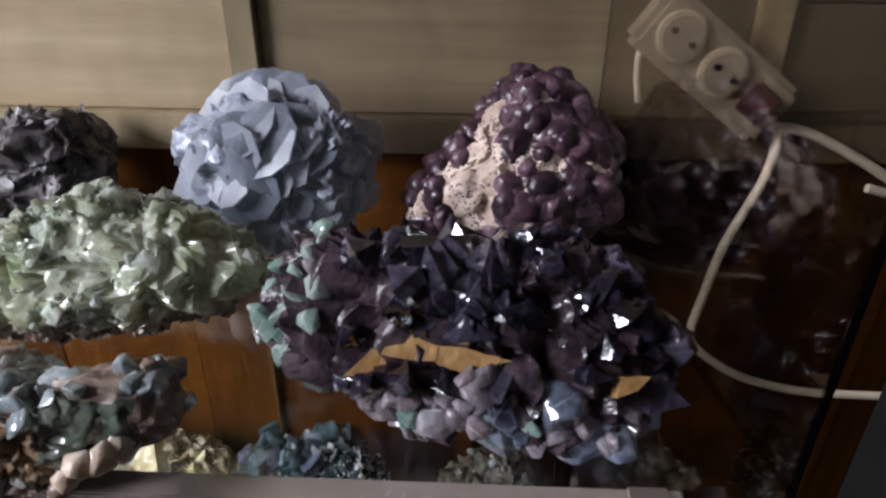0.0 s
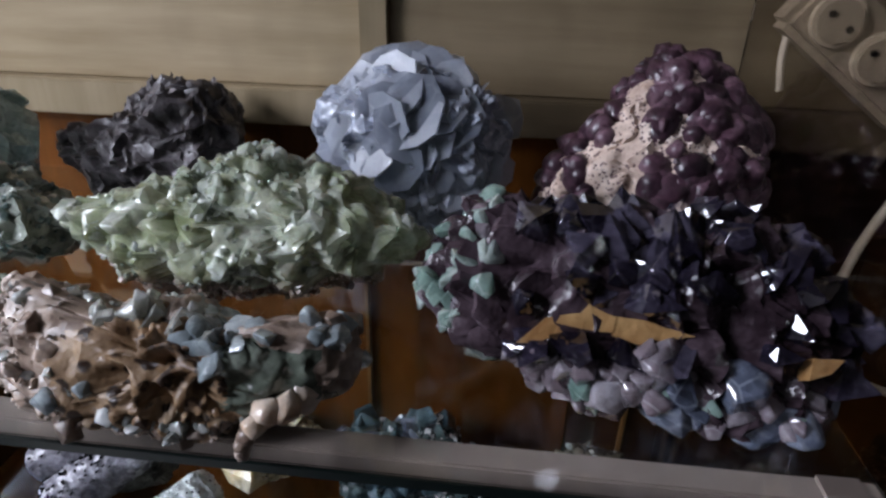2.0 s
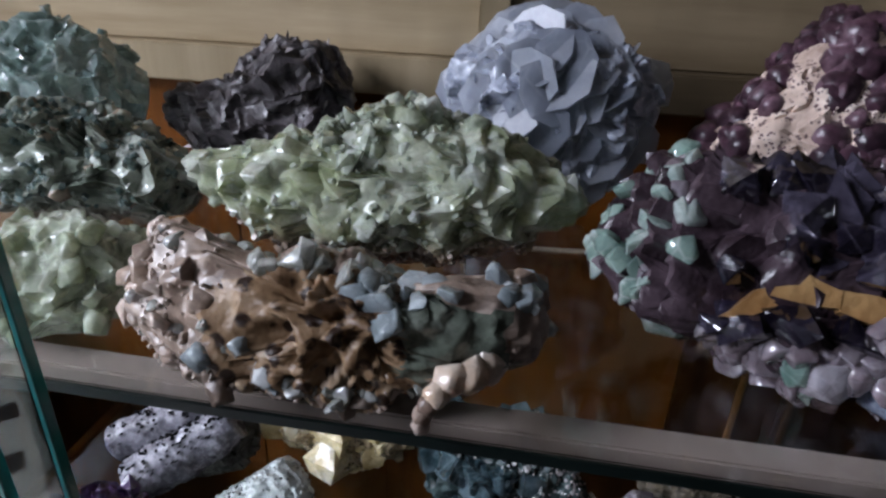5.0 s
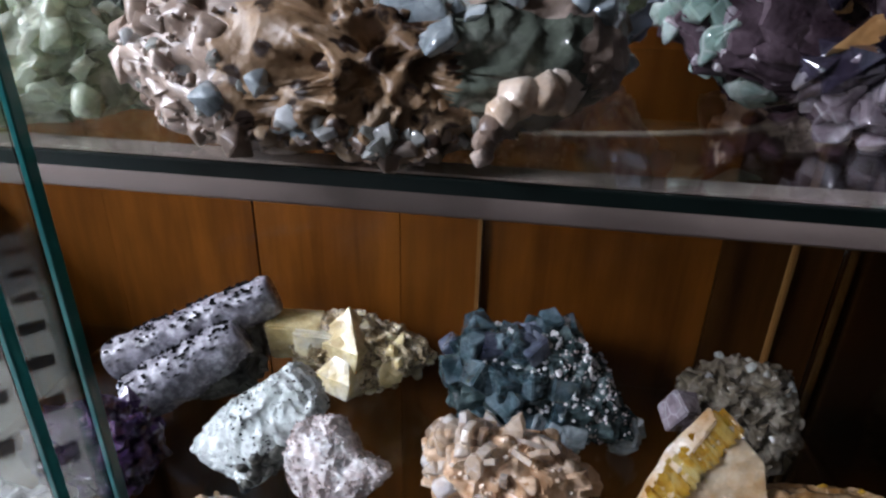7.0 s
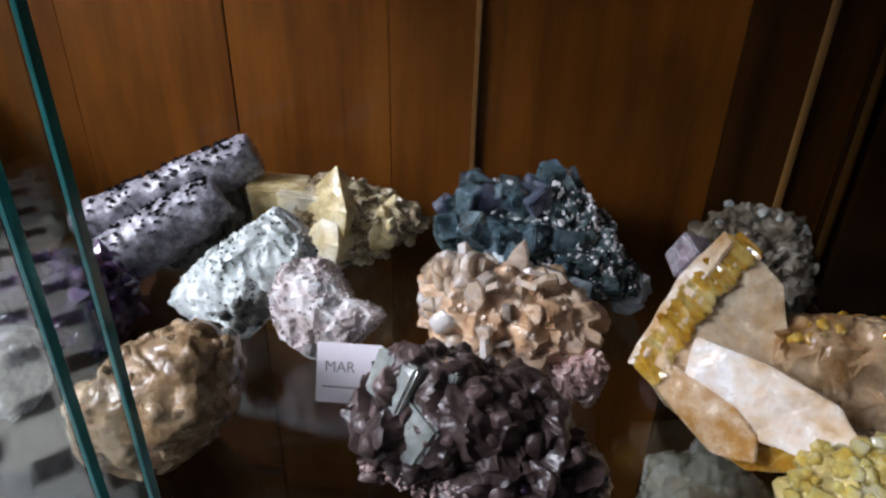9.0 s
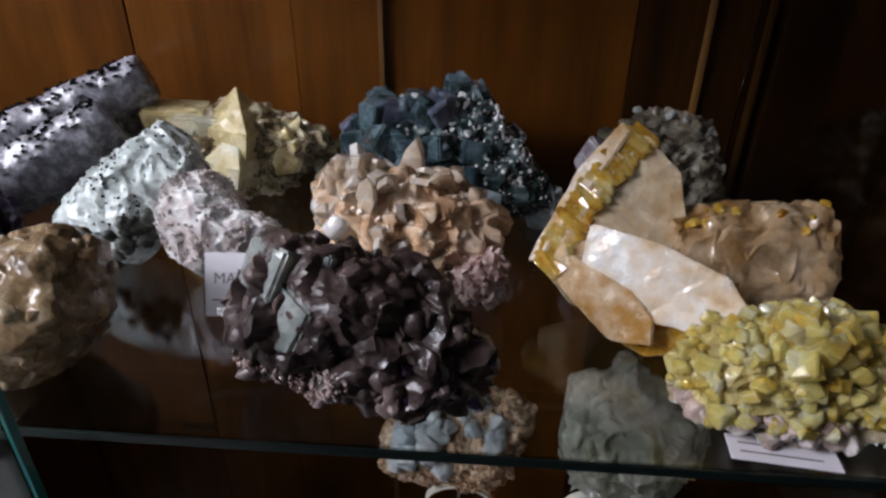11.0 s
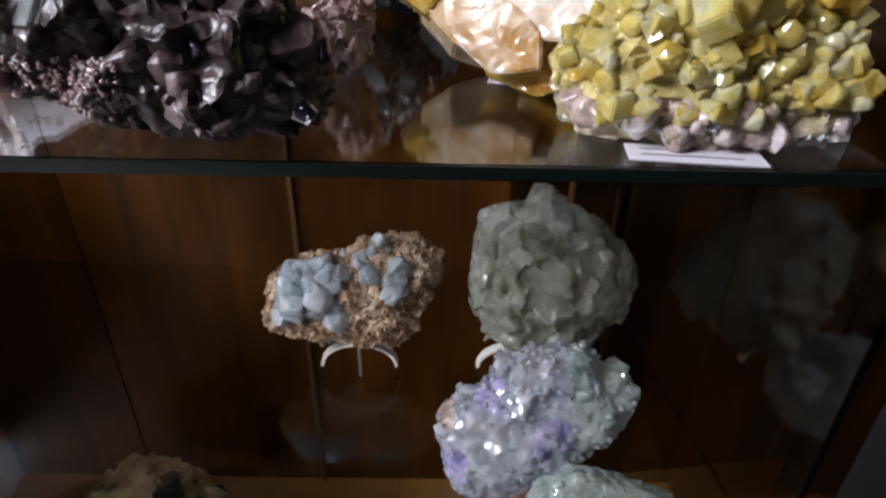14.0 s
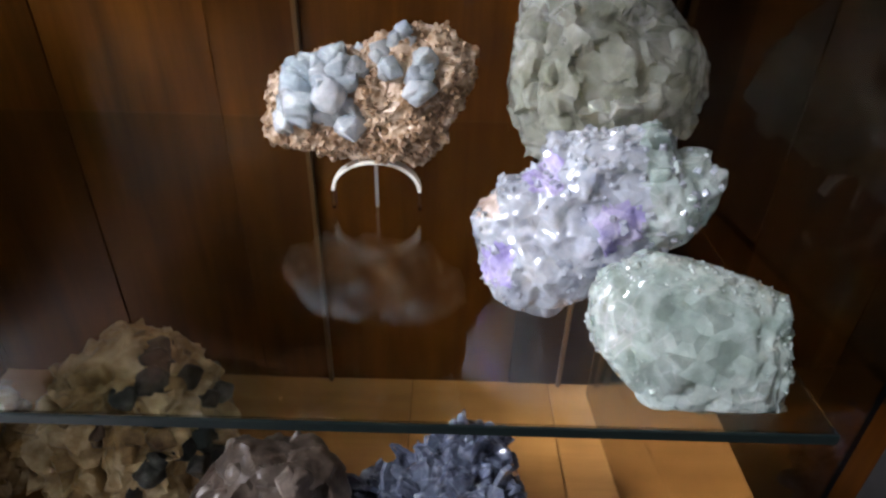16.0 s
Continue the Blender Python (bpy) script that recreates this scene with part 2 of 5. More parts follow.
def tube(points, radius, sides=10, closed=False):
    """A round cord along smooth points."""
    pts = [Vector(p) for p in points]
    dense = []
    n = len(pts)
    for i in range(n - 1):
        a, b, c, d = pts[max(i - 1, 0)], pts[i], pts[i + 1], pts[min(i + 2, n - 1)]
        for k in range(10):
            s = k / 10
            dense.append(0.5 * (2 * b + (c - a) * s + (2 * a - 5 * b + 4 * c - d) * s * s + (3 * b - a - 3 * c + d) * s ** 3))
    dense.append(pts[-1])
    bm = bmesh.new()
    rings, up = [], Vector((0.3, 0.2, 1)).normalized()
    for i, p in enumerate(dense):
        t = (dense[min(i + 1, len(dense) - 1)] - dense[max(i - 1, 0)]).normalized()
        side = t.cross(up)
        if side.length < 1e-4:
            side = t.cross(Vector((1, 0, 0)))
        side.normalize()
        up = side.cross(t).normalized()
        rings.append([bm.verts.new(p + radius * (math.cos(k * math.tau / sides) * side + math.sin(k * math.tau / sides) * up)) for k in range(sides)])
    for r, s in zip(rings, rings[1:]):
        for k in range(sides):
            bm.faces.new((r[k], r[(k + 1) % sides], s[(k + 1) % sides], s[k]))
    bm.faces.new(rings[0][::-1])
    bm.faces.new(rings[-1])
    return bm


# ---- the case ----
def glass_shelf(name, z, right, front, label):
    bm = box(LEFT, right, front + 0.0012, BACK + 0.019, z - GLASS, z, 0.0006)
    for v in bm.verts:
        if v.co.x > 0 and v.co.y > 0.4:
            v.co.x = min(v.co.x, 0.129)
    body = part(name, bm, GLASS_CLEAR)
    body.visible_shadow = False
    part("edge", box(LEFT, right, front - 0.0012, front + 0.0008, z - GLASS, z, 0.0004), GLASS_EDGE, body, "dark green polished glass edge")
    return tagged(body, label, "shelf", "glass shelves of the case", "structure")


glass_shelf("glass_shelf_1", S1, RIGHT - 0.006, FRONT, "clear glass shelf with a dark front edge, upper")
glass_shelf("glass_shelf_2", S2, RIGHT + 0.006, FRONT, "clear glass shelf with a dark front edge, middle")
glass_shelf("glass_shelf_3", S3, RIGHT, FRONT - 0.020, "clear glass shelf with a dark front edge, lower")

rail = part("shelf_rail", box(LEFT, RIGHT - 0.002, FRONT + 0.017, FRONT + 0.034, S1 - GLASS - 0.0165, S1 - GLASS - 0.003, 0.0012), RAIL)
tagged(rail, "pale painted batten under the upper glass shelf", "rail", kind="structure")
for x in (-0.93, -0.42, 0.10):
    part("spacer", box(x, x + 0.02, FRONT + 0.019, FRONT + 0.032, S1 - GLASS - 0.0031, S1 - GLASS), RAIL, rail)

base = part("case_base", box(LEFT, 0.30, FRONT - 0.02, BACK + 0.02, BASE - 0.03, BASE - 0.004, 0.002), BROWN)
tagged(base, "honey orange wooden floor boards of the case", "board", kind="structure")
for x0, x1 in ((LEFT, -0.52), (-0.519, -0.10), (-0.099, 0.082), (0.083, 0.30)):
    part("board", box(x0, x1, FRONT - 0.02, BACK + 0.02, BASE - 0.004, BASE, 0.0012), BASEWOOD, base)

back = part("wall_back", box(-1.4, 1.4, BACK + 0.026, BACK + 0.05, 0.0, 1.391), BROWN)
tagged(back, "dark brown varnished wooden panelling behind the case", "wall", kind="structure")
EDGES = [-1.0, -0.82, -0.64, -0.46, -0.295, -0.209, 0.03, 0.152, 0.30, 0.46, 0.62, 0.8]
# panels from x = 0.03 on carry the right side's shade in their colour
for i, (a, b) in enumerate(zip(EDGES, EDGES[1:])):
    part("panel", box(a + 0.0003, b - 0.0003, BACK + 0.014 + 0.0012 * (i % 2), BACK + 0.0265, 0.28, 1.392, 0.0006), BROWN if a < 0.02 else BROWN_SHADED, back)
for x in (-0.209, 0.096, 0.152):
    part("bead", box(x - 0.0028, x + 0.0028, BACK + 0.008, BACK + 0.0168, 0.28, 1.391, 0.0012), BEAD, back, "honey coloured wooden bead")

upper = part("wall_upper", box(-1.4, 1.4, BACK + 0.0265, BACK + 0.04, 1.393, 2.4), PINE)
upper.location.y = -0.001
tagged(upper, "pale pine board wall above the panelling", "wall", kind="structure")
# planks right of the first upright get their shade from the darker pine colour
for x0, x1, z0, z1 in ((-1.2, -0.205, 1.428, 1.545), (-1.2, -0.205, 1.547, 1.70), (-0.178, 0.262, 1.428, 1.552), (-0.178, 0.262, 1.554, 1.70), (0.292, 0.9, 1.428, 1.53), (0.292, 0.9, 1.532, 1.70)):
    part("plank", box(x0, x1, BACK + 0.012, BACK + 0.025, z0, z1, 0.0012), PINE if x1 < 0 else PINE_SHADED, upper)
for x0, x1 in ((-0.2045, -0.1785), (0.2625, 0.2915)):
    part("upright", box(x0, x1, BACK + 0.002, BACK + 0.025, 1.428, 1.70, 0.0012), PINE_UP, upper)
part("batten", box(-1.2, -0.1795, BACK - 0.002, BACK + 0.025, 1.392, 1.4275, 0.0018), PINE_UP, upper, "horizontal pine batten")
part("batten", box(-0.179, 0.9, BACK - 0.003, BACK + 0.025, 1.392, 1.4275, 0.0018), PINE_SHADED, upper, "horizontal pine batten coloured for the shade on the right")

# right pane, posts, sliding doors
pane = part("side_pane", box(0.0, 0.005, 0.0, 0.366, BASE, 1.62, 0.0005), GLASS_SIDE, at=pose(0.157, 0.176, 0, 0, 0, 4.1))
pane.visible_shadow = False
tagged(pane, "glass side pane of the display case, tinted for the shade beyond", "glass pane", kind="structure")
# added out of view on the left, blocks window light from the lower case
side = part("side_panel", box(-0.82, -0.80, -0.06, BACK + 0.012, 0.0, 1.15, 0.002), BROWN)
tagged(side, "unseen wooden panel added to shade the lower left", "panel", kind="structure")
# partitions added further in, keep light off the lower left wall
for z0, z1 in ((BASE, S3 - GLASS - 0.001), (S3 + 0.001, S2 - GLASS - 0.001)):
    inner = part("inner_panel", box(-0.66, -0.645, FRONT - 0.005, BACK + 0.012, z0, z1, 0.0015), BROWN)
    tagged(inner, "wooden partition added to shade the lower shelves", "panel", kind="structure")
post = part("post_right", box(0.186, 0.225, FRONT - 0.03, FRONT + 0.008, 0.0, 1.75, 0.002), BLACK)
tagged(post, "black upright post of the case front", "post", kind="structure")


front_panel = part("front_panel", box(0.2255, 0.95, FRONT - 0.026, FRONT - 0.002, 0.0, 1.75, 0.002), BROWN)
tagged(front_panel, "dark reddish wooden front beside the case", "panel", kind="structure")


def sliding_door(x, y, label):
    d = part("sliding_door", box(LEFT, x - 0.003, y, y + 0.005, BASE - 0.01, 1.70, 0.0005), GLASS_CLEAR)
    d.visible_shadow = False
    part("edge", box(x - 0.0028, x, y - 0.0002, y + 0.0052, BASE - 0.01, 1.70, 0.0004), DOOR_EDGE, d, "sea green polished glass edge")
    return tagged(d, label, "glass door", "sliding doors of the case", "structure")


sliding_door(-0.331, 0.148, "clear sliding glass door pushed open, inner track")
sliding_door(-0.347, 0.134, "clear sliding glass door pushed open, outer track")

# ---- the room ----
def room():
    x0, x1, y0, y1, h = -3.05, 2.4, -2.9, 0.62, 3.6
    tagged(part("floor", box(x0 - 0.1, x1 + 0.1, y0 - 0.1, y1, -0.1, -0.006), TILE_DARK), "dark floor with white octagonal tiles", "floor", kind="structure")
    # ceiling and walls stay out of view, their dark colour lowers the fill light
    tagged(part("ceiling", box(x0 - 0.1, x1 + 0.1, y0 - 0.1, y1, h, h + 0.1), PLASTER), "plain unseen ceiling, darkened against bounced light", "ceiling", kind="structure")
    tagged(part("wall_east", box(x1, x1 + 0.1, y0, y1, 0, h), PLASTER), "plain unseen plaster wall, darkened against bounced light", "wall", kind="structure")
    tagged(part("wall_south", box(x0 - 0.1, x1 + 0.1, y0 - 0.1, y0, 0, h), PLASTER), "plain unseen plaster wall, darkened against bounced light", "wall", kind="structure")
    wx0, wx1, wz0, wz1 = -1.95, -0.05, 1.3, 3.5
    west = new("wall_west")
    tagged(west, "darkened unseen plaster wall with a window opening", "wall", kind="structure")
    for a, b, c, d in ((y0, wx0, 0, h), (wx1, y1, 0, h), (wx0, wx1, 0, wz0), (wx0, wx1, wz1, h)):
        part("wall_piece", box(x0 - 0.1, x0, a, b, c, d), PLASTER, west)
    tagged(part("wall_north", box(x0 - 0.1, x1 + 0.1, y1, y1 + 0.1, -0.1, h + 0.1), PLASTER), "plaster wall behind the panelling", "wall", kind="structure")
    win = tagged(new("window_1"), "white framed window with four panes", "window", kind="structure")
    for a, b, c, d in ((wx0, wx1, wz0, wz0 + 0.05), (wx0, wx1, wz1 - 0.05, wz1), (wx0, wx0 + 0.05, wz0 + 0.05, wz1 - 0.05), (wx1 - 0.05, wx1, wz0 + 0.05, wz1 - 0.05)):
        part("window_frame", box(x0 - 0.08, x0 - 0.03, a, b, c, d, 0.004), PLASTIC, win)


room()


# ---- crystals ----
def jitter_cube(seed, k=0.10):
    r = random.Random(seed)
    bm = bmesh.new()
    bmesh.ops.create_cube(bm, size=1)
    for v in bm.verts:
        v.co += Vector((r.uniform(-k, k), r.uniform(-k, k), r.uniform(-k, k)))
    bmesh.ops.bevel(bm, geom=bm.edges[:], offset=0.06, segments=2, affect="EDGES")
    return bm


def pyramid(seed, sides=4, waist=0.35):
    """A pointed crystal: stem, shoulders, uneven tip."""
    r = random.Random(seed)
    bm = bmesh.new()
    rings = []
    for z, s in ((-0.5, 0.40), (-0.45 + waist, 0.5)):
        rings.append([bm.verts.new((s * math.cos(k * math.tau / sides + 0.3) * r.uniform(0.85, 1.12), s * math.sin(k * math.tau / sides + 0.3) * r.uniform(0.85, 1.12), z + r.uniform(-0.04, 0.04))) for k in range(sides)])
    tip = bm.verts.new((r.uniform(-0.08, 0.08), r.uniform(-0.08, 0.08), 0.5))
    for a, b in zip(rings, rings[1:]):
        for k in range(sides):
            bm.faces.new((a[k], a[(k + 1) % sides], b[(k + 1) % sides], b[k]))
    for k in range(sides):
        bm.faces.new((rings[-1][k], rings[-1][(k + 1) % sides], tip))
    bm.faces.new(rings[0][::-1])
    return bm


def blade(seed, sides=8):
    """A thin plate with an uneven rim, standing on its lower edge."""
    r = random.Random(seed)
    bm = bmesh.new()
    rim = [(0.5 * math.cos(a) * r.uniform(0.8, 1.1), 0.5 * math.sin(a) * r.uniform(0.8, 1.1)) for a in (k * math.tau / sides for k in range(sides))]
    bend = r.uniform(-0.12, 0.12)
    front = [bm.verts.new((x, 0.03 + bend * x * x, z)) for x, z in rim]
    rear = [bm.verts.new((x, -0.03 + bend * x * x, z)) for x, z in rim]
    bm.faces.new(front[::-1])
    bm.faces.new(rear)
    for k in range(sides):
        bm.faces.new((front[k], front[(k + 1) % sides], rear[(k + 1) % sides], rear[k]))
    bmesh.ops.recalc_face_normals(bm, faces=bm.faces[:])
    return bm


def knob(seed):
    r = random.Random(seed)
    bm = bmesh.new()
    bmesh.ops.create_icosphere(bm, subdivisions=2, radius=0.5)
    off = Vector((r.uniform(0, 9), r.uniform(0, 9), r.uniform(0, 9)))
    for v in bm.verts:
        v.co *= 1 + 0.26 * noise.noise(v.co * 2.6 + off)
        if v.co.z > 0.36:
            v.co.z = 0.36 + 0.2 * (v.co.z - 0.36)
    return bm


def chunk(seed, count=11):
    """A broken crystal with flat faces."""
    r = random.Random(seed * 3 + 1)
    bm = bmesh.new()
    for _ in range(count):
        d = Vector((r.gauss(0, 1), r.gauss(0, 1), r.gauss(0, 1))).normalized()
        bm.verts.new(d * r.uniform(0.42, 0.56))
    bmesh.ops.convex_hull(bm, input=bm.verts[:])
    bmesh.ops.delete(bm, geom=[v for v in bm.verts if not v.link_faces], context="VERTS")
    bmesh.ops.dissolve_limit(bm, angle_limit=radians(14), verts=bm.verts[:], edges=bm.edges[:])
    bmesh.ops.bevel(bm, geom=bm.edges[:], offset=0.035, segments=1, affect="EDGES", clamp_overlap=True)
    bmesh.ops.recalc_face_normals(bm, faces=bm.faces[:])
    return bm


def bud(seed):
    """A rounder faceted grain."""
    return chunk(seed + 50, 26)


MAKERS = {"chunk": chunk, "bud": bud, "cube": jitter_cube, "point": pyramid, "blade": blade, "knob": knob}
STOCK = {}


def crystal_mesh(kind, material, seed):
    key = (kind, material.name, seed % 7)
    if key not in STOCK:
        me = bpy.data.meshes.new(kind)
        bm = MAKERS[kind](seed % 7 + len(kind) * 10)
        bm.normal_update()
        bm.to_mesh(me)
        bm.free()
        me.materials.append(material)
        me.shade_smooth()
        if kind != "knob":
            me.set_sharp_from_angle(angle=radians(34))
        STOCK[key] = me
    return STOCK[key]


UP = Vector((0.0, 0.469, 0.883))
OUT = Vector((0.0, -0.883, 0.469))


def hashed(v):
    """A steady random direction for a place."""
    k = math.sin(v.x * 12.9898 + v.y * 78.233 + v.z * 37.719) * 43758.5453
    r = random.Random(int(abs(k) * 1000))
    return Vector((r.uniform(-1, 1), r.uniform(-1, 1), r.uniform(-1, 1)))


def outline_radius(corners, deg):
    """How far the straight-sided outline lies from the middle in a direction."""
    n = len(corners)
    for k in range(n):
        a1, r1 = corners[k]
        a2, r2 = corners[(k + 1) % n]
        wide, at = (a2 - a1) % 360, (deg - a1) % 360
        if at <= wide:
            return r1 * r2 * math.sin(radians(wide)) / max(1e-6, r1 * math.sin(radians(at)) + r2 * math.sin(radians(wide - at)))
    return corners[0][1]


class Stone:
    """A lump of mineral that rests on z = floor. radii: sixteen half-widths in cm, counter-clockwise from its right, in the plane that leans
    back, or corners as (degrees, cm); deep: its half-thickness in metres; cuts: broken flat faces; net: (depth, scale, test) of a honeycomb of
    holes; zones: (material, test) of patches."""

    def __init__(self, name, centre, radii, deep, floor, material, label, lump=0.006, lump_scale=40.0, facet=0.004, facet_scale=60.0, level=5, seed=1, group="", pits=0.0, pit_scale=50.0, square=0.75, smooth=False, grit=0.0002, cuts=0, crisp=0.85, net=None, zones=(), edge=38):
        self.r = random.Random(seed)
        c = Vector(centre)
        self.base = Vector((c.x, c.y, floor))
        self.mid = c - self.base
        bm = bmesh.new()
        bmesh.ops.create_icosphere(bm, subdivisions=level, radius=1.0)
        off = Vector((seed * 1.7, seed * 0.9, seed * 2.3))
        planes = []
        for _ in range(cuts):
            o = self.r.uniform(0.6, 1.0)
            t = self.r.uniform(0, math.tau)
            f = math.sqrt(1 - o * o)
            wide = 0.01 * (sum(r[1] for r in radii) / len(radii) if isinstance(radii[0], tuple) else sum(radii) / len(radii))
            planes.append((Vector((1, 0, 0)) * f * math.cos(t) + UP * f * math.sin(t) + OUT * o, self.r.uniform(0.84, 0.98) * math.hypot(wide * f, deep * o)))
        for v in bm.verts:
            d = v.co.normalized()
            u, w, o = d.x, d.y, d.z
            flat = math.hypot(u, w)
            a = (math.atan2(w, u) / math.tau) % 1.0 * 16
            i = int(a) % 16
            f = a - int(a)
            rad = outline_radius(radii, math.degrees(math.atan2(w, u)) % 360) / 100 if isinstance(radii[0], tuple) else ((1 - f) * radii[i] + f * radii[(i + 1) % 16]) / 100
            k = flat ** square
            p = Vector((1, 0, 0)) * (rad * k * (u / flat if flat > 1e-6 else 0)) + UP * (rad * k * (w / flat if flat > 1e-6 else 0)) + OUT * (deep * (abs(o) ** square) * (1 if o > 0 else -1))
            for pn, pd in planes:
                e = p.dot(pn) - pd
                if e > 0:
                    p = p - pn * e
            n = p.normalized()
            q = p + off
            p = p + n * 0.0004 * noise.fractal(q * 170, 0.8, 2.0, 3)
            bump = self.r.uniform(-grit, grit)
            drift = lump * (0.9 * noise.noise_vector(q * lump_scale) + 0.45 * noise.noise_vector(q * lump_scale * 2.3) + 0.25 * noise.noise_vector(q * lump_scale * 5.1))
            dist, pts = noise.voronoi(q * facet_scale)
            site = pts[0] / facet_scale - off
            lean = (site.normalized() + 0.35 * hashed(pts[0])).normalized()
            h = (p - site).dot(lean)
            p = p - lean * max(-2 * facet, min(2 * facet, h)) * crisp
            if pits:
                dist, pts = noise.voronoi(q * pit_scale)
                bump -= pits * max(0.0, 1 - 2.1 * dist[0])
            if net:
                hole = net[2](p)
                if hole > 0:
                    dist, pts = noise.voronoi((p + 0.25 * drift + off) * net[1])
                    bump -= hole * net[0] * max(0.0, min(1.0, (dist[1] - dist[0] - 0.10) / 0.22)) * (0.35 + 0.65 * abs(hashed(pts[0]).x))
            v.co = p + drift + n * bump + (c - self.base)
        low = min(v.co.z for v in bm.verts)
        mid = c.z - floor
        for v in bm.verts:
            if low > 0 and v.co.z < mid:
                v.co.z = mid - (mid - v.co.z) * mid / (mid - low)
            v.co.z = max(v.co.z, 0.0)
        bm.normal_update()
        self.spots = [(f.calc_center_median(), f.normal.copy()) for f in bm.faces]
        for f in bm.faces:
            p = f.calc_center_median()
            p = p - self.mid + 0.007 * noise.noise_vector(p * 90 + off)
            for k, (zm, test) in enumerate(zones):
                if test(p):
                    f.material_index = k + 1
        self.body = part(name, bm, [material] + [z[0] for z in zones], smooth=True)
        if not smooth:
            self.body.data.set_sharp_from_angle(angle=radians(edge))
        self.body.location = self.base
        tagged(self.body, label, "mineral", group)

    def pick(self, where=None):
        for _ in range(60):
            p, n = self.r.choice(self.spots)
            if p.z > 0.006 and n.dot(OUT) > -0.35 and n.z > -0.45 and (where is None or where(p, n)):
                return p, n
        return None

    def near(self, x, up, reach):
        """A test for spots about x metres to the right of the middle and up metres up its face."""
        return lambda p, n: abs(p.x - x) < reach and abs((p - self.mid).dot(UP) - up) < reach and n.dot(OUT) > 0.15

    def grow(self, kind, count, size, material, where=None, sink=0.25, stretch=(1, 1, 1), tilt=0.5, name="crystal", label="", lay=False):
        """Sets crystals into the surface, each a part of its own."""
        for i in range(count):
            got = self.pick(where)
            if not got:
                continue
            p, n = got
            s = self.r.uniform(*size)
            aim = (n + tilt * Vector((self.r.uniform(-1, 1), self.r.uniform(-1, 1), self.r.uniform(-0.5, 1)))).normalized()
            q = aim.to_track_quat("Z", "Y") @ Euler((0, 0, self.r.uniform(0, math.tau))).to_quaternion()
            if lay:
                q = aim.to_track_quat("Y", "Z") @ Euler((0, self.r.uniform(0, math.tau), 0)).to_quaternion()
            sc = Vector([s * k * self.r.uniform(0.8, 1.25) for k in stretch])
            ob = new(name, crystal_mesh(kind, material, self.r.randrange(100)))
            ob.parent = self.body
            ob.matrix_basis = Matrix.LocRotScale(p + aim * (0.5 - sink) * sc.z, q, sc)
            if label:
                tagged(ob, label)
        return self

    def frost(self, count, size, material, kind="cube", where=None, name="druse", label=""):
        """A crust of tiny crystals, one part."""
        src = MAKERS[kind](7) if kind != "knob" else None
        if src is None:
            src = bmesh.new()
            bmesh.ops.create_icosphere(src, subdivisions=1, radius=0.5)
        src.verts.index_update()
        pv, pf = [v.co.copy() for v in src.verts], [[v.index for v in f.verts] for f in src.faces]
        src.free()
        vs, fs = [], []
        for _ in range(count):
            got = self.pick(where)
            if not got:
                continue
            p, n = got
            s = self.r.uniform(*size)
            aim = (n + 0.7 * Vector((self.r.uniform(-1, 1), self.r.uniform(-1, 1), self.r.uniform(-1, 1)))).normalized()
            m = Matrix.LocRotScale(p + n * 0.15 * s, aim.to_track_quat("Z", "Y") @ Euler((0, 0, self.r.uniform(0, 6))).to_quaternion(), Vector((s, s, s)))
            k = len(vs)
            vs += [m @ v for v in pv]
            fs += [[k + j for j in f] for f in pf]
        me = bpy.data.meshes.new(name)
        me.from_pydata(vs, [], fs)
        me.materials.append(material)
        ob = new(name, me)
        ob.parent = self.body
        tagged(ob, label, kind="stuff")
        return self


# ---- mineral colours ----
SMOKY = mineral("smoky_grey_brown", (0.007, 0.006, 0.007), (0.028, 0.024, 0.025), (0.13, 0.115, 0.12), 0.40, 0.05, 70)
GREY_NEEDLE = mineral("pale_grey_needle", (0.10, 0.09, 0.09), (0.24, 0.21, 0.21), (0.5, 0.46, 0.46), 0.3, 0.15, 80)
AQUA_PALE = mineral("pale_aqua_crystal", (0.107, 0.169, 0.152), (0.324, 0.432, 0.396), (0.625, 0.726, 0.685), 0.18, 0.35, 45)
GREY_GREEN = mineral("grey_green_stone", (0.043, 0.049, 0.037), (0.173, 0.202, 0.158), (0.403, 0.435, 0.371), 0.2, 0.2, 55, low=(0.20, 0.16, 0.12), level=0.02)
YELLOW_GREEN = mineral("yellow_green_crystal", (0.30, 0.36, 0.22), (0.50, 0.57, 0.40), (0.78, 0.83, 0.68), 0.12, 0.4, 40)
PALE_GREEN = mineral("pale_green_crust", (0.2, 0.25, 0.11), (0.42, 0.48, 0.28), (0.74, 0.79, 0.64), 0.16, 0.3, 55, low=(0.24, 0.13, 0.09), level=0.036)
PALE_GREEN_X = mineral("pale_green_crystal", (0.40, 0.47, 0.34), (0.66, 0.73, 0.59), (0.92, 0.95, 0.88), 0.10, 0.4, 60)
BLUE_GREY = mineral("blue_grey_blade", (0.36, 0.40, 0.48), (0.54, 0.58, 0.66), (0.80, 0.83, 0.89), 0.42, 0.46, 40, mosaic=0.12, facets=60, sparkle=0.05, relief=0.3)
BLUE_GREY_CORE = mineral("blue_grey_core", (0.30, 0.33, 0.42), (0.48, 0.52, 0.61), (0.70, 0.73, 0.80), 0.3, 0.2, 60)
PURPLE = mineral("purple_botryoidal", (0.024, 0.011, 0.018), (0.085, 0.040, 0.058), (0.27, 0.16, 0.20), 0.36, 0.20, 70, milky=0.1, mosaic=0.8)
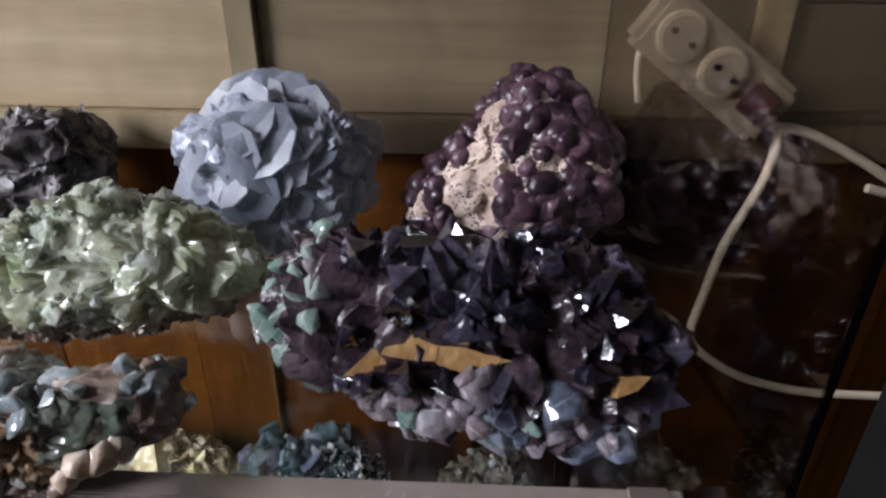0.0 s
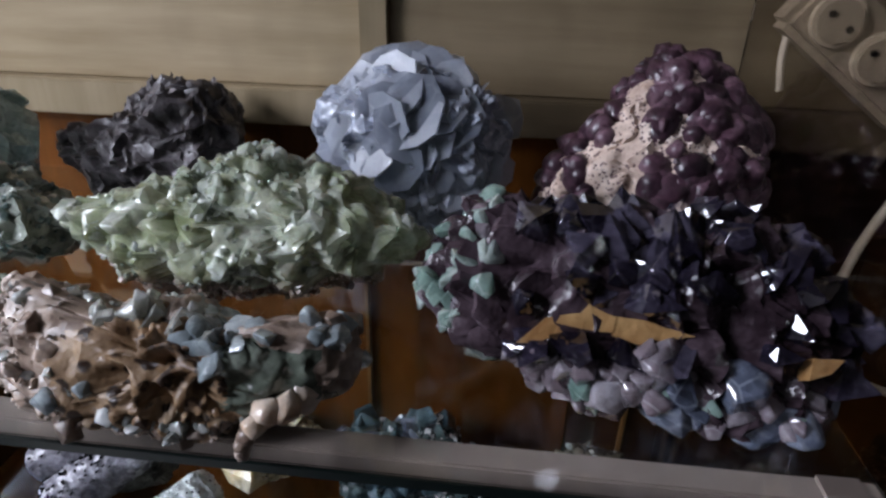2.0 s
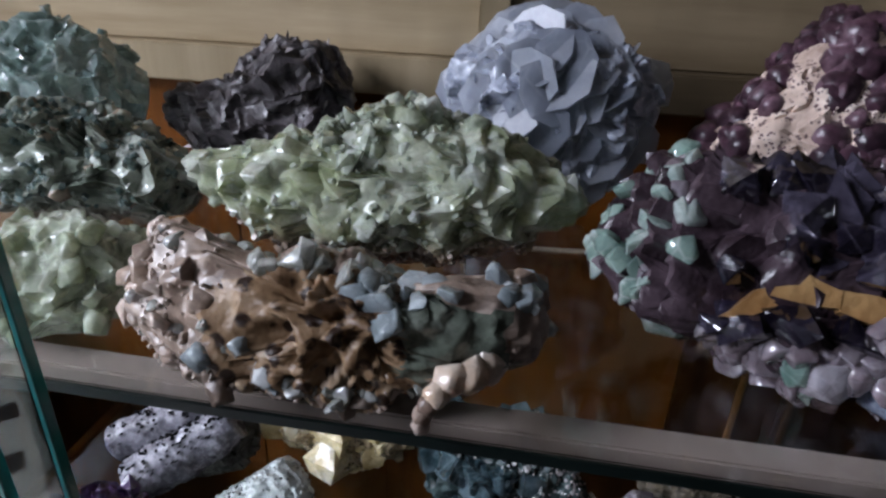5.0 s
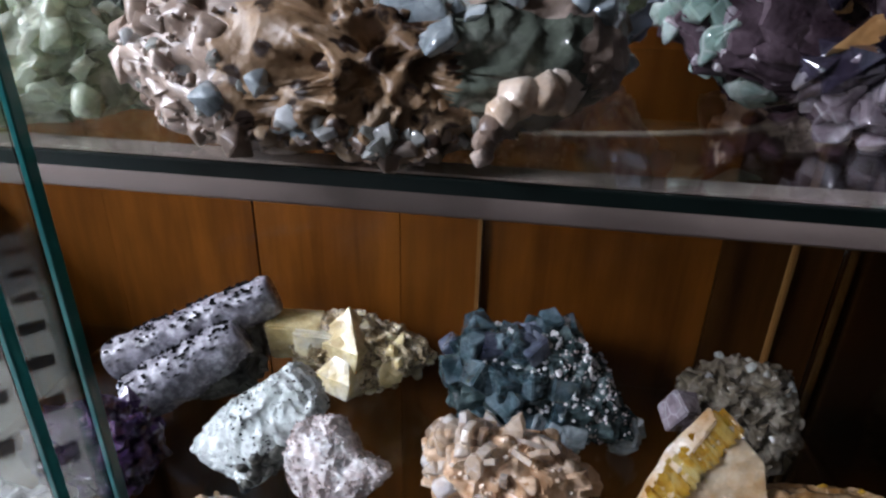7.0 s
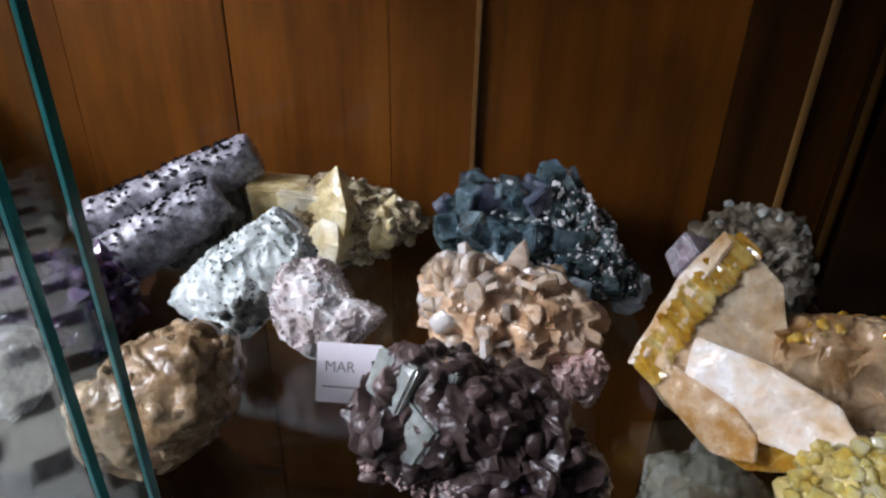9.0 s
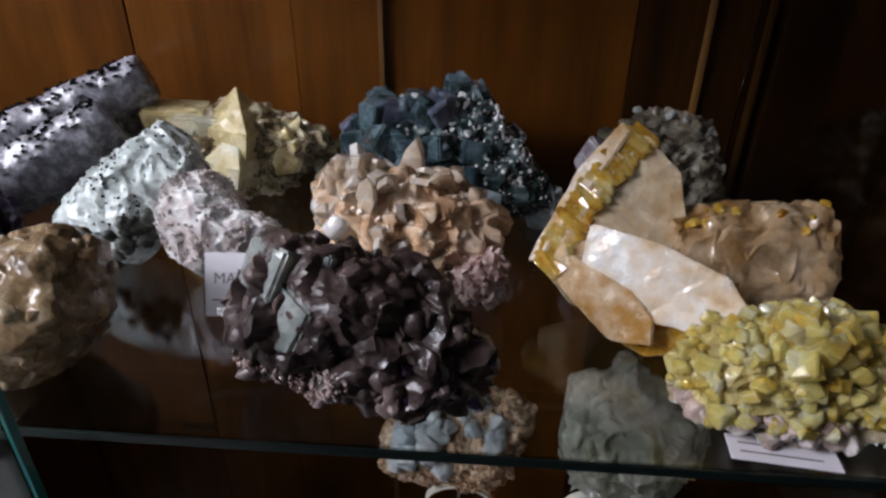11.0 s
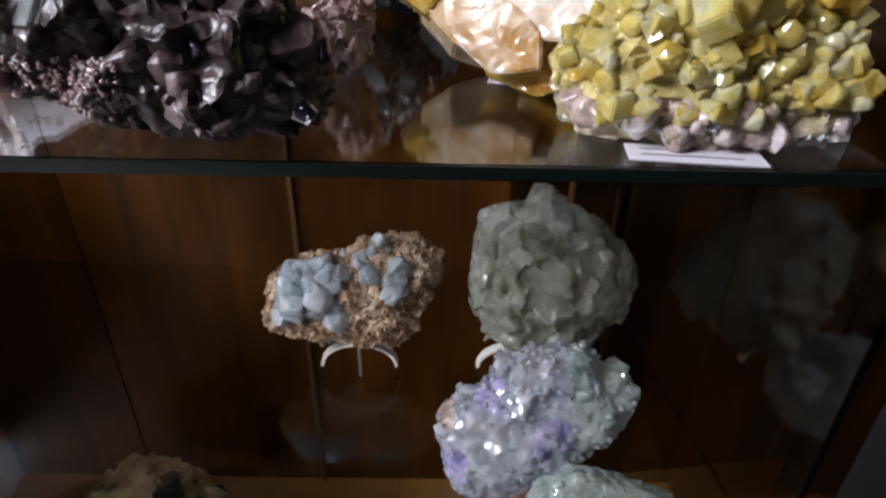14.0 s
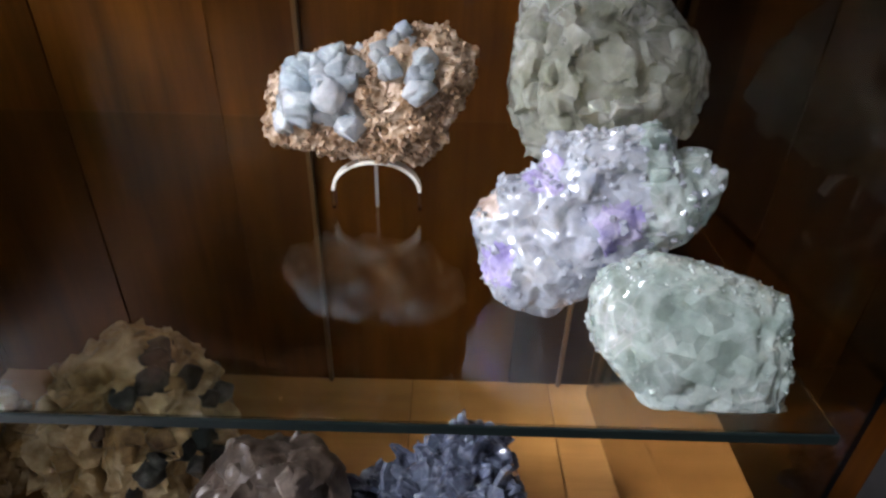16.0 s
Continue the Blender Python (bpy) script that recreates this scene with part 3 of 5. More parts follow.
CREAM = mineral("cream_matrix", (0.391, 0.281, 0.221), (0.660, 0.520, 0.430), (0.918, 0.806, 0.717), 0.6, 0.0, 60, spots=(0.16, 0.10, 0.10), spot_scale=330)
VIOLET_DARK = mineral("dark_violet_crystal", (0.008, 0.006, 0.012), (0.032, 0.026, 0.046), (0.14, 0.125, 0.18), 0.10, 0.35, 60, milky=0.05, relief=0.2)
VIOLET_BODY = mineral("dark_violet_plate", (0.008, 0.005, 0.007), (0.028, 0.017, 0.022), (0.1, 0.07, 0.085), 0.25, 0.1, 60, milky=0.05)
LILAC = mineral("lilac_grey_crystal", (0.20, 0.15, 0.17), (0.40, 0.33, 0.37), (0.70, 0.66, 0.71), 0.12, 0.34, 60, mosaic=0.4)
SEA = mineral("sea_green_crystal", (0.22, 0.36, 0.31), (0.44, 0.61, 0.53), (0.76, 0.87, 0.80), 0.12, 0.34, 60, mosaic=0.35)
TAN = mineral("tan_cleavage", (0.30, 0.16, 0.06), (0.50, 0.31, 0.13), (0.68, 0.50, 0.27), 0.35, 0.05, 60)
# its dark spots paint the shade inside small holes
POROUS = mineral("porous_ochre_stone", (0.12, 0.062, 0.025), (0.31, 0.20, 0.11), (0.55, 0.43, 0.30), 0.45, 0.0, 75, spots=(0.03, 0.014, 0.007), spot_scale=95)
PINKISH = mineral("pinkish_crust", (0.17, 0.115, 0.085), (0.37, 0.28, 0.22), (0.66, 0.55, 0.48), 0.36, 0.15, 80)
BLUE_CUBE = mineral("pale_blue_grey_crystal", (0.26, 0.32, 0.34), (0.54, 0.62, 0.65), (0.92, 0.95, 0.95), 0.14, 0.28, 60)
WHITE_EDGE = mineral("milky_white_crystal", (0.401, 0.425, 0.379), (0.722, 0.747, 0.681), (0.950, 0.950, 0.950), 0.2, 0.3, 60)
SPECKLED = mineral("grey_sugary_crust", (0.13, 0.125, 0.145), (0.30, 0.29, 0.33), (0.58, 0.57, 0.62), 0.30, 0.12, 120)
BLACK_GRAIN = mineral("black_glossy_grain", (0.004, 0.004, 0.005), (0.010, 0.010, 0.012), (0.03, 0.03, 0.034), 0.2, 0.0, 120)
CITRINE = mineral("yellow_crystal", (0.56, 0.44, 0.20), (0.86, 0.74, 0.44), (0.97, 0.93, 0.78), 0.12, 0.29, 60, milky=0.4, mosaic=0.3)
CITRINE_ROCK = mineral("straw_matrix", (0.129, 0.088, 0.041), (0.418, 0.342, 0.208), (0.744, 0.681, 0.532), 0.3, 0.1, 70, spots=(0.08, 0.06, 0.04), spot_scale=330)
DEEP_BLUE = mineral("deep_blue_crystal", (0.022, 0.045, 0.058), (0.07, 0.125, 0.145), (0.24, 0.33, 0.38), 0.08, 0.35, 60, relief=0.2)
BLUE_ROCK = mineral("teal_grey_matrix", (0.017, 0.029, 0.029), (0.100, 0.140, 0.140), (0.336, 0.392, 0.381), 0.25, 0.1, 70)
SNOW = mineral("white_druse", (0.340, 0.315, 0.306), (0.620, 0.600, 0.600), (0.930, 0.930, 0.930), 0.16, 0.2, 120)
SMOKY_Q = mineral("brown_smoky_quartz", (0.049, 0.037, 0.024), (0.173, 0.144, 0.101), (0.403, 0.371, 0.306), 0.18, 0.25, 60)
MINT = mineral("mint_white_stone", (0.52, 0.58, 0.56), (0.74, 0.79, 0.77), (0.92, 0.94, 0.93), 0.3, 0.15, 55)
DARK_CRUST = mineral("black_green_crust", (0.009, 0.010, 0.009), (0.043, 0.043, 0.036), (0.161, 0.161, 0.137), 0.4, 0.0, 90)
PINKWHITE = mineral("pink_white_druse", (0.351, 0.273, 0.254), (0.668, 0.575, 0.553), (0.930, 0.930, 0.930), 0.22, 0.15, 90, low=(0.56, 0.64, 0.62), level=0.012)
ORANGE = mineral("orange_rock", (0.48, 0.28, 0.15), (0.76, 0.56, 0.39), (0.95, 0.85, 0.74), 0.28, 0.18, 60, mosaic=0.3)
PEACH = mineral("peach_crystal", (0.66, 0.46, 0.30), (0.90, 0.74, 0.60), (0.98, 0.95, 0.94), 0.12, 0.34, 50, mosaic=0.25)
ROSE = mineral("rose_crystal", (0.3, 0.17, 0.15), (0.52, 0.35, 0.32), (0.74, 0.6, 0.57), 0.25, 0.2, 80)
BLOCK = mineral("tan_calcite_block", (0.26, 0.13, 0.04), (0.52, 0.37, 0.22), (0.76, 0.65, 0.54), 0.2, 0.2, 50, sparkle=0.08, mosaic=0.3)
GOLD = mineral("golden_calcite", (0.55, 0.23, 0.012), (0.88, 0.50, 0.06), (0.96, 0.76, 0.30), 0.16, 0.3, 60)
GOLD_MILK = mineral("milky_tan_calcite", (0.46, 0.22, 0.05), (0.74, 0.50, 0.26), (0.92, 0.78, 0.56), 0.28, 0.2, 75, sparkle=0.06, mosaic=0.2, relief=0.25)
FROSTED = mineral("frosted_white_calcite", (0.50, 0.26, 0.07), (0.80, 0.62, 0.42), (0.98, 0.95, 0.90), 0.28, 0.22, 85, sparkle=0.06, facets=60, mosaic=0.15, relief=0.22)
BROWN_STONE = mineral("brown_translucent_stone", (0.137, 0.078, 0.034), (0.367, 0.252, 0.137), (0.747, 0.618, 0.463), 0.3, 0.2, 60)
MAUVE = mineral("mauve_brown_rock", (0.020, 0.013, 0.012), (0.078, 0.051, 0.047), (0.23, 0.165, 0.155), 0.35, 0.05, 70)
MAUVE_PALE = mineral("pale_mauve_crust", (0.06, 0.042, 0.042), (0.17, 0.125, 0.125), (0.38, 0.31, 0.31), 0.3, 0.12, 70)
GREY_CUBE = mineral("grey_translucent_cube", (0.26, 0.28, 0.26), (0.42, 0.46, 0.43), (0.62, 0.66, 0.61), 0.14, 0.34, 60, mosaic=0.3)
LEMON = mineral("lemon_yellow_crystal", (0.86, 0.54, 0.08), (0.99, 0.82, 0.26), (1.0, 0.96, 0.70), 0.08, 0.36, 80, mosaic=0.4, sparkle=0.22)
LEMON_ROCK = mineral("yellow_and_white_matrix", (0.30, 0.22, 0.06), (0.62, 0.50, 0.18), (0.86, 0.78, 0.46), 0.3, 0.15, 65, low=(0.46, 0.38, 0.35), level=0.012)
PALE_ROSE = mineral("whitish_rose_matrix", (0.32, 0.22, 0.18), (0.62, 0.48, 0.42), (0.88, 0.80, 0.76), 0.3, 0.15, 80)
AMETHYST = mineral("deep_purple_crystal", (0.015, 0.006, 0.026), (0.062, 0.031, 0.099), (0.221, 0.141, 0.302), 0.12, 0.3, 60)
WHITE_STONE = mineral("white_lilac_stone", (0.318, 0.299, 0.356), (0.605, 0.584, 0.639), (0.930, 0.924, 0.930), 0.3, 0.2, 40)
SANDY = mineral("sandy_brown_matrix", (0.085, 0.042, 0.018), (0.34, 0.21, 0.115), (0.78, 0.63, 0.48), 0.35, 0.0, 130)
SKY_X = mineral("sky_blue_crystal", (0.58, 0.68, 0.73), (0.84, 0.91, 0.94), (1.0, 1.0, 1.0), 0.10, 0.36, 70, mosaic=0.3, sparkle=0.22)
QUARTZ = mineral("grey_green_quartz", (0.50, 0.51, 0.38), (0.80, 0.81, 0.68), (1.0, 1.0, 0.95), 0.06, 0.46, 45, relief=0.4, facets=55, mosaic=0.4, sparkle=0.26)
VIOLET_BLUE = mineral("violet_blue_crust", (0.50, 0.53, 0.61), (0.76, 0.80, 0.87), (0.98, 0.99, 1.0), 0.10, 0.46, 60, mosaic=0.3, sparkle=0.24, facets=90)
VIOLET_SPOT = mineral("violet_crystal", (0.191, 0.149, 0.383), (0.450, 0.388, 0.700), (0.840, 0.784, 0.950), 0.14, 0.35, 45)
AQUA = mineral("aqua_slab", (0.44, 0.54, 0.47), (0.68, 0.78, 0.71), (0.96, 1.0, 0.96), 0.14, 0.46, 80, mosaic=0.25, facets=120, sparkle=0.24)
STRAW_BLACK = mineral("straw_stone", (0.06, 0.028, 0.010), (0.34, 0.21, 0.08), (0.68, 0.52, 0.30), 0.4, 0.1, 60)
PINK_GREY = mineral("pinkish_grey_stone", (0.1, 0.072, 0.054), (0.2, 0.155, 0.125), (0.34, 0.28, 0.235), 0.35, 0.15, 35)
SLATE_BLUE = mineral("slate_blue_crystal", (0.054, 0.061, 0.100), (0.180, 0.208, 0.288), (0.424, 0.474, 0.585), 0.18, 0.3, 50)

def slab(points, deep, seed, origin, rough=0.0005):
    """A thick cleaved piece: a flat face through points of the place, deep behind it, worn; kept above the shelf."""
    pts = [Vector(p) - Vector(origin) for p in points]
    mid = sum(pts, Vector()) / len(pts)
    n = sum(((a - mid).cross(b - mid) for a, b in zip(pts, pts[1:] + pts[:1])), Vector()).normalized()
    bm = bmesh.new()
    a = [bm.verts.new(p) for p in pts]
    b = [bm.verts.new(mid + (p - mid) * 0.92 - n * deep) for p in pts]
    bm.faces.new(a)
    bm.faces.new(b[::-1])
    k = len(pts)
    for i in range(k):
        bm.faces.new((a[i], b[i], b[(i + 1) % k], a[(i + 1) % k]))
    bmesh.ops.recalc_face_normals(bm, faces=bm.faces[:])
    bmesh.ops.bevel(bm, geom=bm.edges[:], offset=0.0012, segments=2, affect="EDGES", clamp_overlap=True)
    bmesh.ops.triangulate(bm, faces=bm.faces[:])
    for _ in range(4):
        bmesh.ops.subdivide_edges(bm, edges=[e for e in bm.edges if e.calc_length() > 0.005], cuts=1)
        bmesh.ops.triangulate(bm, faces=bm.faces[:])
    bm.normal_update()
    for v in bm.verts:
        q = v.co + Vector((seed, seed, 0))
        step = noise.noise(Vector((v.co.x * 40, v.co.y * 120, seed)))
        v.co += v.normal * (rough * noise.fractal(q * 90, 0.8, 2.1, 4) + 0.8 * rough * (1 if step > 0.15 else 0))
        v.co.z = max(v.co.z, 0.0)
    return bm


def prism(outline, deep, seed, rough=0.0015):
    """A thick cleaved piece: an outline in x and z with depth along y, bevelled and chipped."""
    bm = bmesh.new()
    a = [bm.verts.new((x, -deep / 2, z)) for x, z in outline]
    b = [bm.verts.new((x, deep / 2, z)) for x, z in outline]
    bm.faces.new(a)
    bm.faces.new(b[::-1])
    n = len(outline)
    for k in range(n):
        bm.faces.new((a[k], b[k], b[(k + 1) % n], a[(k + 1) % n]))
    bmesh.ops.recalc_face_normals(bm, faces=bm.faces[:])
    bmesh.ops.triangulate(bm, faces=bm.faces[:])
    for _ in range(4):
        bmesh.ops.subdivide_edges(bm, edges=[e for e in bm.edges if e.calc_length() > 0.006], cuts=1)
        bmesh.ops.triangulate(bm, faces=bm.faces[:])
    bm.normal_update()
    for v in bm.verts:
        v.co += v.normal * rough * 2 * noise.fractal(v.co * 70 + Vector((seed, seed, 0)), 0.8, 2.1, 4)
    return bm


# ---- upper shelf ----
G1 = "minerals on the upper shelf"
s = Stone("mineral_specimen", (-0.376, 0.480, 1.387), [6.9, 7.3, 7.5, 5.8, 4.4, 3.6, 3.4, 4.2, 8.6, 7.6, 7.1, 5.6, 5.0, 5.3, 6.6, 6.4], 0.045, S1, SMOKY, "dark smoky grey mineral lump with needle ridges", 0.012, 30, 0.0020, 80, 6, seed=3, group=G1)
s.grow("blade", 16, (0.010, 0.020), GREY_NEEDLE, lambda p, n: p.z > 0.06 and p.x > 0.0, sink=0.62, stretch=(0.35, 0.5, 1.3), tilt=0.7, name="needle")
s.frost(260, (0.0012, 0.003), SMOKY, "chunk", lambda p, n: p.z > 0.03, label="dark grey grains")
s = Stone("mineral_specimen", (-0.523, 0.42, 1.419), [5.9, 5.2, 3.9, 3.5, 3.1, 3.3, 4.1, 4.9, 6.2, 5.1, 3.7, 3.1, 2.9, 3.1, 4.0, 5.5], 0.04, S1, AQUA_PALE, "pale aqua glassy mineral with smooth faces", 0.008, 30, 0.0042, 60, 6, seed=4, group=G1)
s.grow("chunk", 16, (0.0058, 0.0166), AQUA_PALE, lambda p, n: p.z > 0.05)
s = Stone("mineral_specimen", (-0.444, 0.33, 1.380), [8.6, 5.4, 4.2, 3.9, 3.6, 3.8, 4.8, 6.0, 7.6, 6.3, 5.1, 3.4, 2.9, 2.8, 3.8, 6.7], 0.045, S1, GREY_GREEN, "grey green crystalline stone with dark hollows", 0.011, 38, 0.0042, 74, 6, seed=5, group=G1, pits=0.008, pit_scale=40)
s.grow("bud", 40, (0.007, 0.016), GREY_GREEN, lambda p, n: p.z > 0.03, sink=0.66)
s.frost(489, (0.0018, 0.0043), AQUA_PALE, where=lambda p, n: p.z > 0.03, label="sparkling pale crust")
s = Stone("mineral_specimen", (-0.388, 0.235, 1.348), [4.1, 4.6, 4.1, 3.3, 2.9, 3.0, 3.3, 3.8, 5.3, 4.1, 3.8, 3.3, 3.1, 3.3, 3.5, 3.9], 0.03, S1, YELLOW_GREEN, "yellow green translucent mineral with glossy knobs", 0.008, 40, 0.0035, 60, 6, seed=6, group=G1)
s.grow("bud", 34, (0.010, 0.019), YELLOW_GREEN, tilt=0.5, sink=0.72)

s = Stone("mineral_specimen", (-0.229, 0.325, 1.383), [11.6, 8.6, 6.2, 5.4, 4.8, 4.4, 4.4, 6.3, 12.4, 8.4, 6.0, 4.9, 4.1, 4.2, 4.9, 7.4], 0.045, S1, PALE_GREEN, "long pale green crystal crust on brown matrix", 0.007, 40, 0.0030, 75, 6, seed=7, group=G1)
s.grow("chunk", 120, (0.008, 0.020), PALE_GREEN_X, lambda p, n: p.z > 0.036 and p.x < 0.065, sink=0.72)
s.grow("point", 14, (0.008, 0.016), PALE_GREEN_X, lambda p, n: p.z > 0.06, sink=0.4)
s.frost(420, (0.0015, 0.0036), PALE_GREEN_X, where=lambda p, n: p.z > 0.035 and p.x < 0.05, label="sparkling pale green crust")
s.frost(364, (0.0018, 0.0034), PINKISH, where=lambda p, n: p.z < 0.035, label="brown grainy matrix")

s = Stone("mineral_specimen", (-0.139, 0.445, 1.420), [7.4, 7.0, 5.7, 4.9, 4.5, 5.0, 5.5, 6.5, 7.9, 6.4, 5.2, 5.1, 5.8, 6.6, 6.8, 7.0], 0.045, S1, BLUE_GREY_CORE, "blue grey rosette of thin translucent blades", 0.008, 40, 0.0028, 81, 6, seed=8, group=G1)
for k in range(84):
    turn, away = k * 2.399963, math.sqrt((k + 0.5) / 84)
    side = Vector((1, 0, 0)) * math.cos(turn) + UP * math.sin(turn)
    aim = (OUT + 0.55 * away * side + 0.46 * Vector((s.r.uniform(-1, 1), s.r.uniform(-1, 1), s.r.uniform(-1, 1)))).normalized()
    w = s.r.uniform(0.034, 0.056) * (1 - 0.25 * away)
    ob = new("blade", crystal_mesh("blade", BLUE_GREY, k))
    ob.parent = s.body
    place = s.mid + side * (0.073 * away) * (1.0 if side.z < 0.2 else 0.82) + OUT * (0.050 - 0.046 * away * away + s.r.uniform(-0.004, 0.004))
    place.z = max(place.z, 0.5 * w)
    ob.matrix_basis = Matrix.LocRotScale(place, aim.to_track_quat("Y", "Z") @ Euler((0, s.r.uniform(0, 6.28), 0)).to_quaternion(), (w, w * 0.45, w))
s.grow("blade", 14, (0.016, 0.026), BLUE_GREY, lambda p, n: p.z > 0.05 and n.dot(OUT) < 0.6, sink=0.70, stretch=(1.0, 0.3, 0.9), tilt=0.3, name="blade")


s = Stone("mineral_specimen", (0.058, 0.462, 1.407), [7.4, 7.2, 7.0, 7.6, 7.9, 6.0, 5.4, 5.6, 7.2, 10.2, 7.2, 6.2, 6.0, 6.4, 6.8, 7.6], 0.055, S1, CREAM, "purple botryoidal dome with a bare cream streak", 0.004, 40, 0.0014, 81, 6, seed=9, group=G1)


def off_streak(p, n):
    """Outside the bare streak that runs from the top down the front."""
    up = (p - s.mid).dot(UP)
    line = -0.032 - 0.014 * max(0.0, 1 - abs(up + 0.015) / 0.05)
    half = 0.014 + 0.010 * max(0.0, 1 - abs(up + 0.015) / 0.05) + 0.004 * noise.noise(p * 130)
    return abs(p.x - line) > half or n.dot(OUT) < 0.05 or up > 0.050


s.grow("knob", 190, (0.016, 0.032), PURPLE, off_streak, sink=0.74, tilt=0.25, name="bud")
s.grow("bud", 210, (0.010, 0.024), PURPLE, off_streak, sink=0.70, tilt=0.3, name="bud")
s.grow("chunk", 13, (0.0029, 0.0070), LILAC, off_streak, tilt=0.2)

PLATE = [(10, 10.7), (16, 9.5), (39, 9.2), (61, 6.8), (109, 5.8), (134, 8.5), (145, 11.3), (161, 12.4), (174, 13.0), (188, 11.0), (201, 7.3), (230, 5.5), (279, 5.1), (311, 8.1), (338, 10.5), (349, 11.1)]
s = Stone("mineral_specimen", (0.020, 0.268, 1.370), PLATE, 0.030, S1, VIOLET_BODY, "dark violet crystal plate with sea green and lilac rim", 0.007, 35, 0.0042, 67, 6, seed=10, group=G1, pits=0.010, pit_scale=28)


def up_of(p):
    return (p - s.mid).dot(UP)


def off_tan(p, n):
    """Away from the bare cleavage faces."""
    up = up_of(p)
    return not (n.dot(OUT) > 0.0 and ((-0.084 < p.x < 0.030 and -0.014 < up < 0.010) or (0.064 < p.x < 0.096 and -0.028 < up < 0.0)))


def rim(p):
    """Along the lower front edge of the plate."""
    return up_of(p) < -0.020 - 0.10 * p.x * (p.x > 0) + 0.2 * min(0.0, p.x + 0.06) * -1


s.grow("point", 84, (0.015, 0.034), VIOLET_DARK, lambda p, n: not rim(p) and p.x > -0.085 and off_tan(p, n), sink=0.55, tilt=0.35)
s.grow("chunk", 40, (0.010, 0.026), VIOLET_DARK, lambda p, n: not rim(p) and p.x > -0.085 and off_tan(p, n), sink=0.6)
s.grow("chunk", 64, (0.012, 0.026), LILAC, lambda p, n: rim(p) and p.x > -0.07 and off_tan(p, n), sink=0.70)
s.grow("chunk", 10, (0.020, 0.034), SLATE_BLUE, lambda p, n: rim(p) and p.x > 0.0 and n.dot(OUT) > 0.2, sink=0.6)
s.grow("chunk", 26, (0.010, 0.020), SEA, lambda p, n: rim(p) and p.x > -0.05 and up_of(p) < -0.03, sink=0.70)
s.grow("chunk", 46, (0.012, 0.024), SEA, lambda p, n: p.x < -0.088, sink=0.72)
s.grow("chunk", 20, (0.006, 0.014), LILAC, lambda p, n: p.x < -0.07, sink=0.6)


def set_in(x, up, out, turn=(0, 0, 0)):
    """A place on the stone's leaning face, out from its middle plane."""
    return Matrix.Translation(s.mid + Vector((x, 0, 0)) + UP * up + OUT * out) @ Euler((radians(-28), 0, 0)).to_matrix().to_4x4() @ Euler(turn).to_matrix().to_4x4()


part("cleavage_face", prism([(-0.046, -0.014), (-0.032, 0.000), (-0.014, 0.004), (-0.010, 0.009), (0.004, 0.003), (0.003, -0.005), (-0.020, -0.006), (-0.036, -0.014)], 0.010, 11, 0.0004), TAN, s.body, "tan cleavage face", set_in(-0.025, 0.000, 0.0235, (-0.10, 0, 0)))
part("cleavage_face", prism([(0.001, 0.003), (0.018, 0.002), (0.028, -0.001), (0.044, -0.004), (0.024, -0.008), (0.016, -0.011), (0.002, -0.007)], 0.010, 13, 0.0004), TAN, s.body, "tan cleavage face", set_in(-0.024, 0.000, 0.023, (-0.18, 0, 0)))
s.grow("chunk", 14, (0.010, 0.018), VIOLET_DARK, lambda p, n: -0.075 < p.x < 0.02 and 0.008 < up_of(p) < 0.020 and n.dot(OUT) > 0.2, sink=0.35)
s.grow("chunk", 16, (0.008, 0.016), LILAC, lambda p, n: -0.075 < p.x < 0.03 and -0.026 < up_of(p) < -0.012 and n.dot(OUT) > 0.2, sink=0.4)
part("cleavage_face", prism([(-0.008, -0.008), (-0.005, 0.003), (0.010, 0.003), (0.003, -0.004)], 0.012, 12, 0.0004), TAN, s.body, "tan cleavage face", set_in(0.080, -0.013, 0.026, (-0.2, 0, 0.1)))

POROUS_EDGE = [(3, 9.0), (17, 9.4), (23, 7.5), (31, 4.6), (49, 3.0), (84, 3.2), (125, 3.9), (147, 4.5), (157, 9.6), (162, 10.1), (173, 10.9), (184, 10.8), (193, 9.2), (207, 7.5), (221, 5.6), (297, 4.2), (333, 5.2), (348, 7.1), (354, 8.6)]
s = Stone("mineral_specimen", (-0.221, 0.210, 1.361), POROUS_EDGE, 0.026, S1, PINKISH, "porous ochre stone with blue grey crystals and pinkish rim", 0.005, 50, 0.0007, 95, 6, seed=11, group=G1, grit=0.0005, smooth=True,
          net=(0.016, 62, lambda p: max(0.0, min(1.0, 1.6 - math.hypot((p.x + 0.005) / 0.045, (p.dot(UP) + 0.008) / 0.026)))),
          zones=[(POROUS, lambda p: math.hypot((p.x + 0.005) / 0.055, (p.dot(UP) + 0.008) / 0.032) < 1.0), (GREY_GREEN, lambda p: 0.028 < p.x < 0.078 and -0.022 < p.dot(UP) < 0.016)])
s.grow("chunk", 34, (0.010, 0.020), BLUE_CUBE, lambda p, n: (p - s.mid).dot(UP) > 0.006 and p.x > 0.01, sink=0.68)
s.grow("chunk", 6, (0.010, 0.018), BLUE_CUBE, lambda p, n: -0.06 < p.x < -0.02 and n.dot(OUT) > 0.2, sink=0.7)
s.grow("chunk", 30, (0.008, 0.018), WHITE_EDGE, lambda p, n: (p - s.mid).dot(UP) > 0.010 and -0.07 < p.x < 0.03, sink=0.70)
s.grow("chunk", 40, (0.008, 0.018), PINKISH, lambda p, n: p.x < -0.06 or (p - s.mid).dot(UP) < -0.026 or p.x > 0.075, sink=0.72, tilt=0.4, name="nodule")
